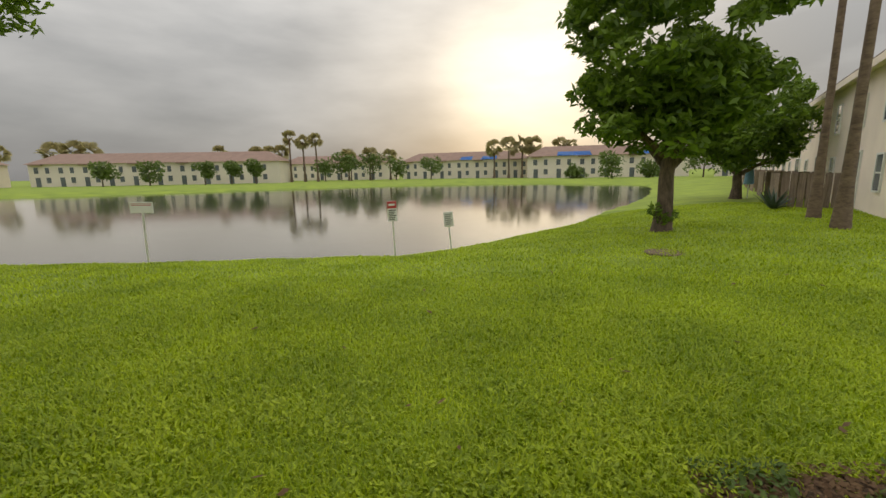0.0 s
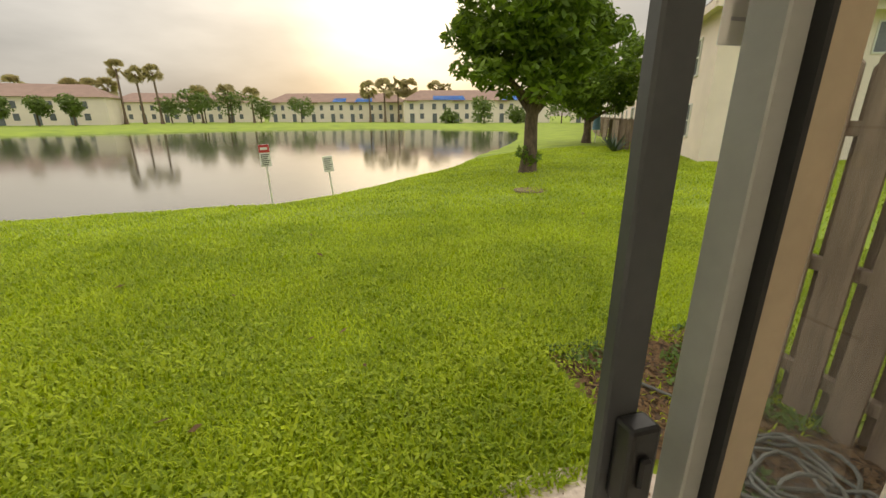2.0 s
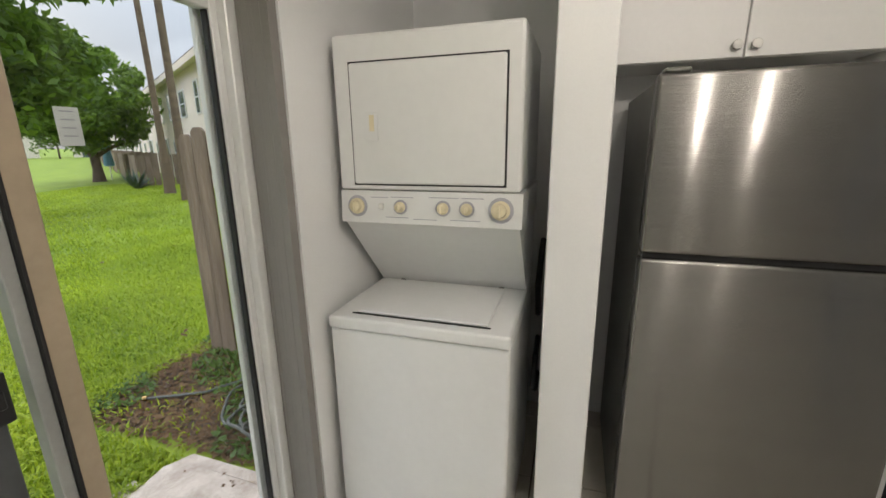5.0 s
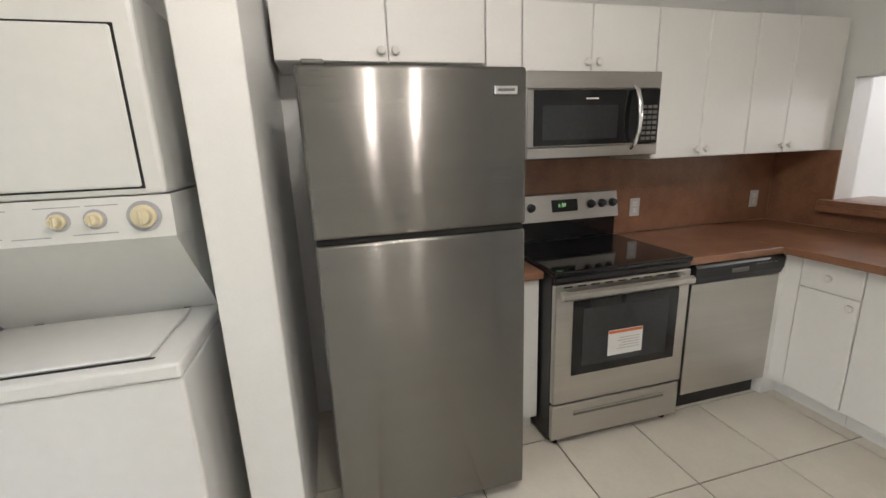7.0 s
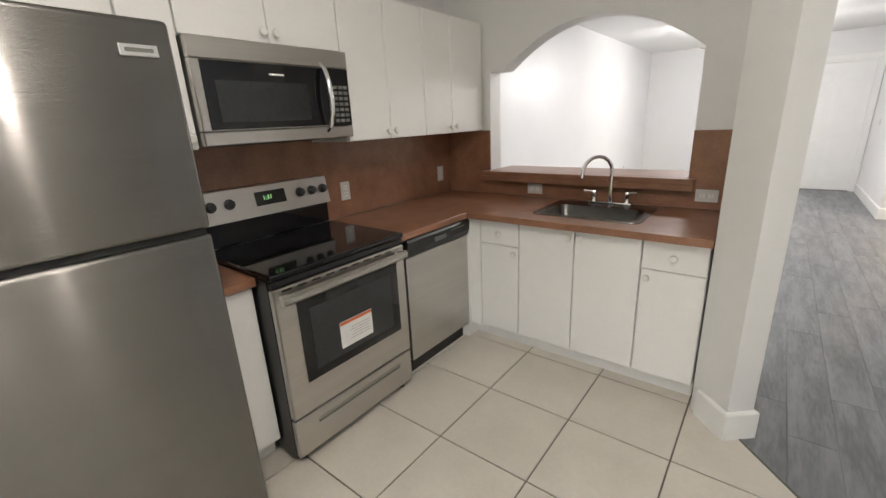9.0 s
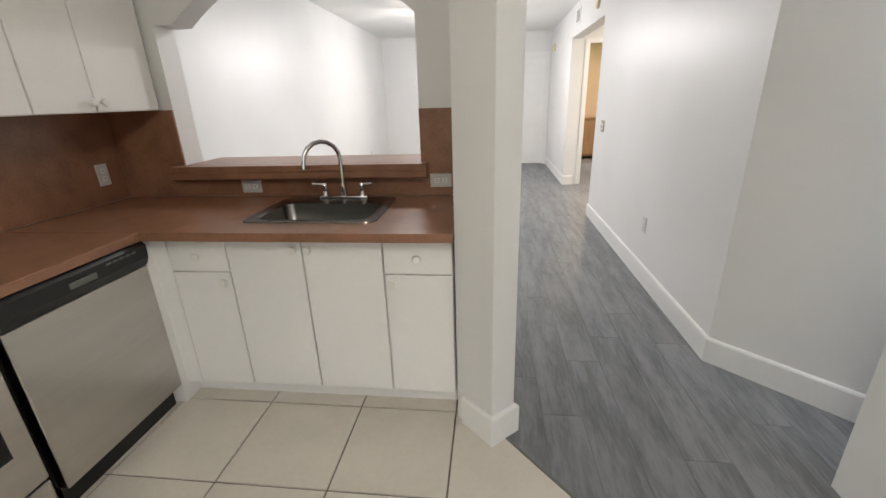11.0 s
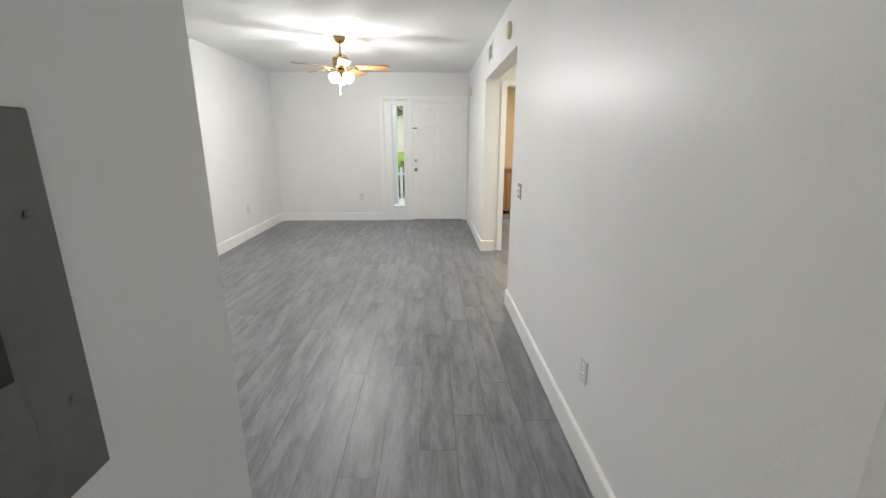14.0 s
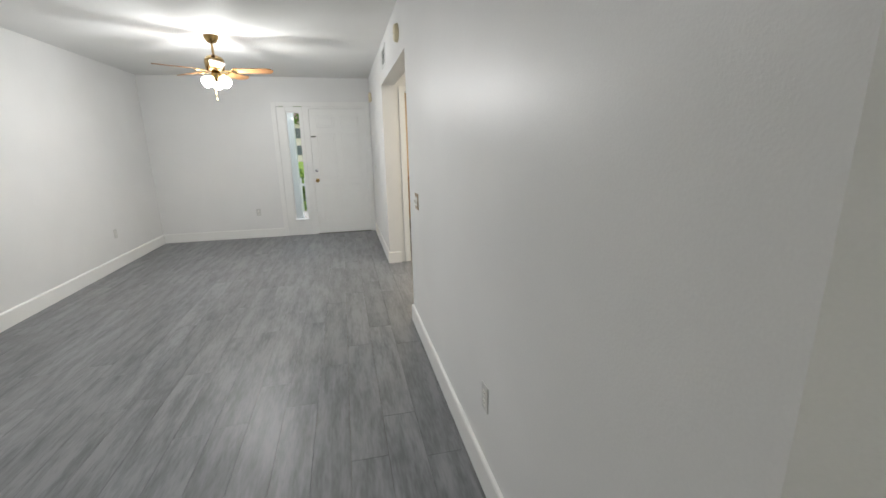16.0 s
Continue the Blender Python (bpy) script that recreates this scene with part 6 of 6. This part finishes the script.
part("lid", lathe([(0.315, -0.05), (0.315, 0.021), (0.28, 0.024)], (4.69, 8.36, GZ(4.69, 8.36)), n=28), bpy.data.materials["mossy_concrete"], mh)

# low shoots at the tree's foot, agave and closed blue umbrella by the houses
su = thing("shoots", (6.1, 11.35, -0.1), "leafy shoots at the foot of the tree", "plant")
leaf_cloud("leaves", [(6.15, 11.35, 0.2, 0.22), (5.95, 11.4, 0.42, 0.2), (6.4, 11.4, 0.3, 0.15)], 260, 0.07, LEAF, 41, 0.9, su, (6.1, 11.35, -0.1))
def agave(place, r, seed):
    t = thing("agave", place, "grey-green spiky agave by the patio", "plant")
    rnd = random.Random(seed)
    for k in range(26):
        a, el = 6.283 * k / 26 * 3.3, rnd.uniform(0.25, 1.25)
        d = Vector((math.cos(a) * math.cos(el), math.sin(a) * math.cos(el), math.sin(el)))
        s = d.cross(Vector((0, 0, 1))).normalized() * 0.055
        u = s.cross(d).normalized() * 0.02
        o = Vector(place)
        bm = bmesh.new()
        v = [bm.verts.new(p) for p in (o - s, o - u, o + s, o + d * r * 0.5 - s * 1.2, o + d * r * 0.5 - u * 1.2, o + d * r * 0.5 + s * 1.2, o + d * r)]
        for f in ((0, 1, 4, 3), (1, 2, 5, 4), (3, 4, 6), (4, 5, 6), (2, 0, 3, 5), (3, 6, 5)):
            bm.faces.new([v[i] for i in f])
        part("leaf", bm, AGAVE, t)


AGAVE = leafy("agave_leaf", (0.16, 0.22, 0.16), (0.08, 0.12, 0.09))
agave((13.2, 16.9, GZ(13.2, 16.9)), 0.95, 3)
um = thing("umbrella", (16.6, 23.2, GZ(16.6, 23.2)), "closed light-blue patio umbrella", "umbrella")
part("pole", tube([(16.6, 23.2, -0.2), (16.6, 23.2, 2.3)], 0.025, 8), ALU, um)
part("canopy", lathe([(0.05, 2.25), (0.13, 1.9), (0.20, 1.2), (0.24, 0.75), (0.16, 0.72)], (16.6, 23.2, -0.12), n=10), material("pale_blue_cloth", (0.22, 0.42, 0.62), 0.8, vary=0.2, bump=0.1), um, "folded blue cloth")

# ---- trees across the pond ----
def lollipop(place, h, r, seed, label="clipped round tree in front of the far houses", count=700, size=0.34):
    t = thing("tree", place, label, "tree", "trees across the pond")
    x, y, z = place
    part("trunk", tube([(x, y, z - 0.3), (x, y, z + h - r)], [0.16, 0.11], 7), BARK, t)
    rnd = random.Random(seed)
    cl = [(x + rnd.uniform(-0.6, 0.6) * r, y + rnd.uniform(-0.6, 0.6) * r, z + h - r * rnd.uniform(0.1, 1.3), r * rnd.uniform(0.45, 0.75)) for _ in range(9)]
    leaf_cloud("crown", cl, count, size, LEAF_FAR, seed, 0.75, t, place)


for i, (x, y, h, r) in enumerate(((-70, 85, 4.6, 2.4), (-61, 86, 4.6, 2.3), (-49.5, 86, 4.4, 1.9), (-44, 86, 4.3, 2.0), (-39, 86, 4.4, 1.8), (-30, 104, 5.2, 2.5), (-24, 106, 6.0, 2.6), (-12.5, 104, 5.4, 2.6),
                                  (-4, 106, 5.6, 2.9), (-86, 74, 4.4, 2.6), (31, 80, 4.3, 2.6), (39, 82, 3.0, 2.2), (48, 80, 5.6, 3.0), (52, 74, 5.4, 2.6), (27, 88, 2.8, 2.0), (60, 72, 4.4, 2.6), (-19, 108, 7.2, 3.2), (-27, 108, 6.6, 2.8))):
    lollipop((x, y, GZ(x, y)), h, r, 50 + i)
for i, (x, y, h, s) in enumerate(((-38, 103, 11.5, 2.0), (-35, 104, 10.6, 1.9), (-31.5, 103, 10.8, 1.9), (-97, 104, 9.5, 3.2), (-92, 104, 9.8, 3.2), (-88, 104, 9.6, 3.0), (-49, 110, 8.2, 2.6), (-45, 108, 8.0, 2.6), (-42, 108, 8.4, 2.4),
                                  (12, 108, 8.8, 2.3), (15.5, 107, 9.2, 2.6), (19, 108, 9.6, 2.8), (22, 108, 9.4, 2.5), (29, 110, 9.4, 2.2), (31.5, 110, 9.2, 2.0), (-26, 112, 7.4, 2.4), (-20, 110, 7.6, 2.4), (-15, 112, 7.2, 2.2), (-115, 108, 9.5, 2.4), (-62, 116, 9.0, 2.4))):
    fan_palm((x, y, GZ(x, y)), h - s * 0.5, 0.2, "tall fan palm among the far houses", 70 + i, 15, s, group="palms across the pond", mat=PALM_HAZE)

# ---- floors, piece by piece ----
floor = single("floor", prism([(-3.4, -12.2), (2.9, -12.2), (2.9, N_IN), (-3.4, N_IN)], -0.13, -0.006), GROUT, "grey vinyl plank floor and beige tile floor", "floor", kind="structure")
SEAM = ((0.41, -3.175), (-0.66, 0.75))          # where tile meets vinyl
sx, sy = SEAM[1]
nx, ny = sy, -sx                                  # points to the tile side
sc = nx * SEAM[0][0] + ny * SEAM[0][1]


def piece(name, plan, z0, z1, mat, parent):
    if len(plan) < 3:
        return
    cx, cy = sum(p[0] for p in plan) / len(plan), sum(p[1] for p in plan) / len(plan)
    ob = new(name, finish(prism([(x - cx, y - cy) for x, y in plan], z0, z1), name, mat))
    ob.location, ob.parent = (cx, cy, 0), parent


T, G = 0.462, 0.004
for i in range(-6, 4):
    for j in range(-4, 8):
        x0, y0 = 1.546 + i * T, -2.835 + j * T
        if x0 > E_WALL or x0 + T < -1.0 or y0 > N_IN or y0 + T < S_WALL:
            continue
        plan = [(x0 + G, y0 + G), (x0 + T - G, y0 + G), (x0 + T - G, y0 + T - G), (x0 + G, y0 + T - G)]
        plan = clip(plan, -nx, -ny, -sc - 0.004)
        if y0 < -3.4:
            plan = clip(plan, -1, 0, -0.46) if plan else plan
        piece("tile", plan, -0.006, 0.0, TILE, floor)
PW, PL = 0.18, 1.22
rnd = random.Random(5)
for i in range(-7, 20):
    x0 = -0.86 + i * PW
    shift = rnd.uniform(0, PL)
    for j in range(-1, 9):
        y0 = -11.2 + j * PL + shift
        plan = [(x0 + 0.0008, y0 + 0.0008), (x0 + PW - 0.0008, y0 + 0.0008), (x0 + PW - 0.0008, y0 + PL - 0.0008), (x0 + 0.0008, y0 + PL - 0.0008)]
        plan = clip(plan, nx, ny, sc - 0.004)
        plan = clip(plan, 0, -1, 11.0) if plan else plan
        if x0 + PW > 0.45 and plan:
            plan = clip(plan, 0, 1, S_WALL - 0.1)
        if x0 < -0.87 and plan and y0 > -6.6:
            plan = clip(plan, 0, 1, -2.6) if y0 > -4.6 else []
        if plan:
            piece("plank", plan, -0.006, 0.001, VINYL, floor)
bm = bmesh.new()
tube([(SEAM[0][0] + sx * -0.06, SEAM[0][1] + sy * -0.06, -0.004), (SEAM[0][0] + sx * 1.8, SEAM[0][1] + sy * 1.8, -0.004)], 0.009, 8, bm)
setting("floor_strip", bm, GREY_METAL, "thin metal strip between tile and vinyl", "trim")

# ---- grass: blades on the near lawn, one object ----
def grass(name, count, xs, ys, h, w, seed, label, power=1.0, fade=1):
    r = np.random.RandomState(seed)
    x, y = r.uniform(*xs, count), ys[0] + (ys[1] - ys[0]) * r.uniform(0, 1, count) ** power
    keep = (pond_distance(x, y) > 0.12) & ~((x > 1.72) & (x < 2.72) & (y < 2.28) & (r.uniform(0, 1, count) < 0.93)) & ~((x > -1.4) & (x < 1.80) & (y < 1.36))
    edge = np.clip((y - 3.6) / 3.4, 0, 1)
    keep &= r.uniform(0, 1, count) < (np.clip(1.15 - edge, 0, 1) if fade > 0 else np.clip(edge + 0.1, 0, 1))
    x, y = x[keep], y[keep]
    m = len(x)
    z = ground_height(x, y)
    dry = np.clip(0.5 + 0.5 * np.sin(1.7 * x + 2.2 * np.sin(0.9 * y)) * np.sin(1.3 * y + 1.1), 0, 1)
    a = r.uniform(0, 6.283, m)
    hh = h * r.uniform(0.45, 1.25, m) * (0.75 + 0.45 * dry)
    lean = r.uniform(0.25, 1.25, m)
    d = np.stack([np.cos(a), np.sin(a), np.zeros(m)], -1)
    s = np.stack([-np.sin(a), np.cos(a), np.zeros(m)], -1) * (w * r.uniform(0.6, 1.3, m))[:, None]
    p = np.stack([x, y, z - 0.004], -1)
    midp = p + d * (hh * lean * 0.35)[:, None] + np.array([0, 0, 1]) * (hh * 0.62)[:, None]
    tip = p + d * (hh * lean)[:, None] + np.array([0, 0, 1]) * (hh * (1.0 - 0.25 * lean))[:, None]
    v = np.stack([p - s, p + s, midp + s * 0.8, tip, midp - s * 0.8], 1).reshape(-1, 3)
    i = np.arange(m)[:, None] * 5
    f = np.concatenate([i + np.array([0, 1, 2]), i + np.array([0, 2, 4]), i + np.array([4, 2, 3])], 0)
    ob = new(name, raw_mesh(name, v, f, BLADE))
    return tagged(ob, label, "grass", kind="stuff")


grass("grass", 300000, (-5.0, 6.6), (1.30, 7.0), 0.058, 0.0062, 1, "short dense green lawn grass by the door", 1.25)
grass("grass_far", 280000, (-14, 21), (3.4, 20), 0.065, 0.010, 2, "mown green lawn grass towards the pond", 1.15, -1)
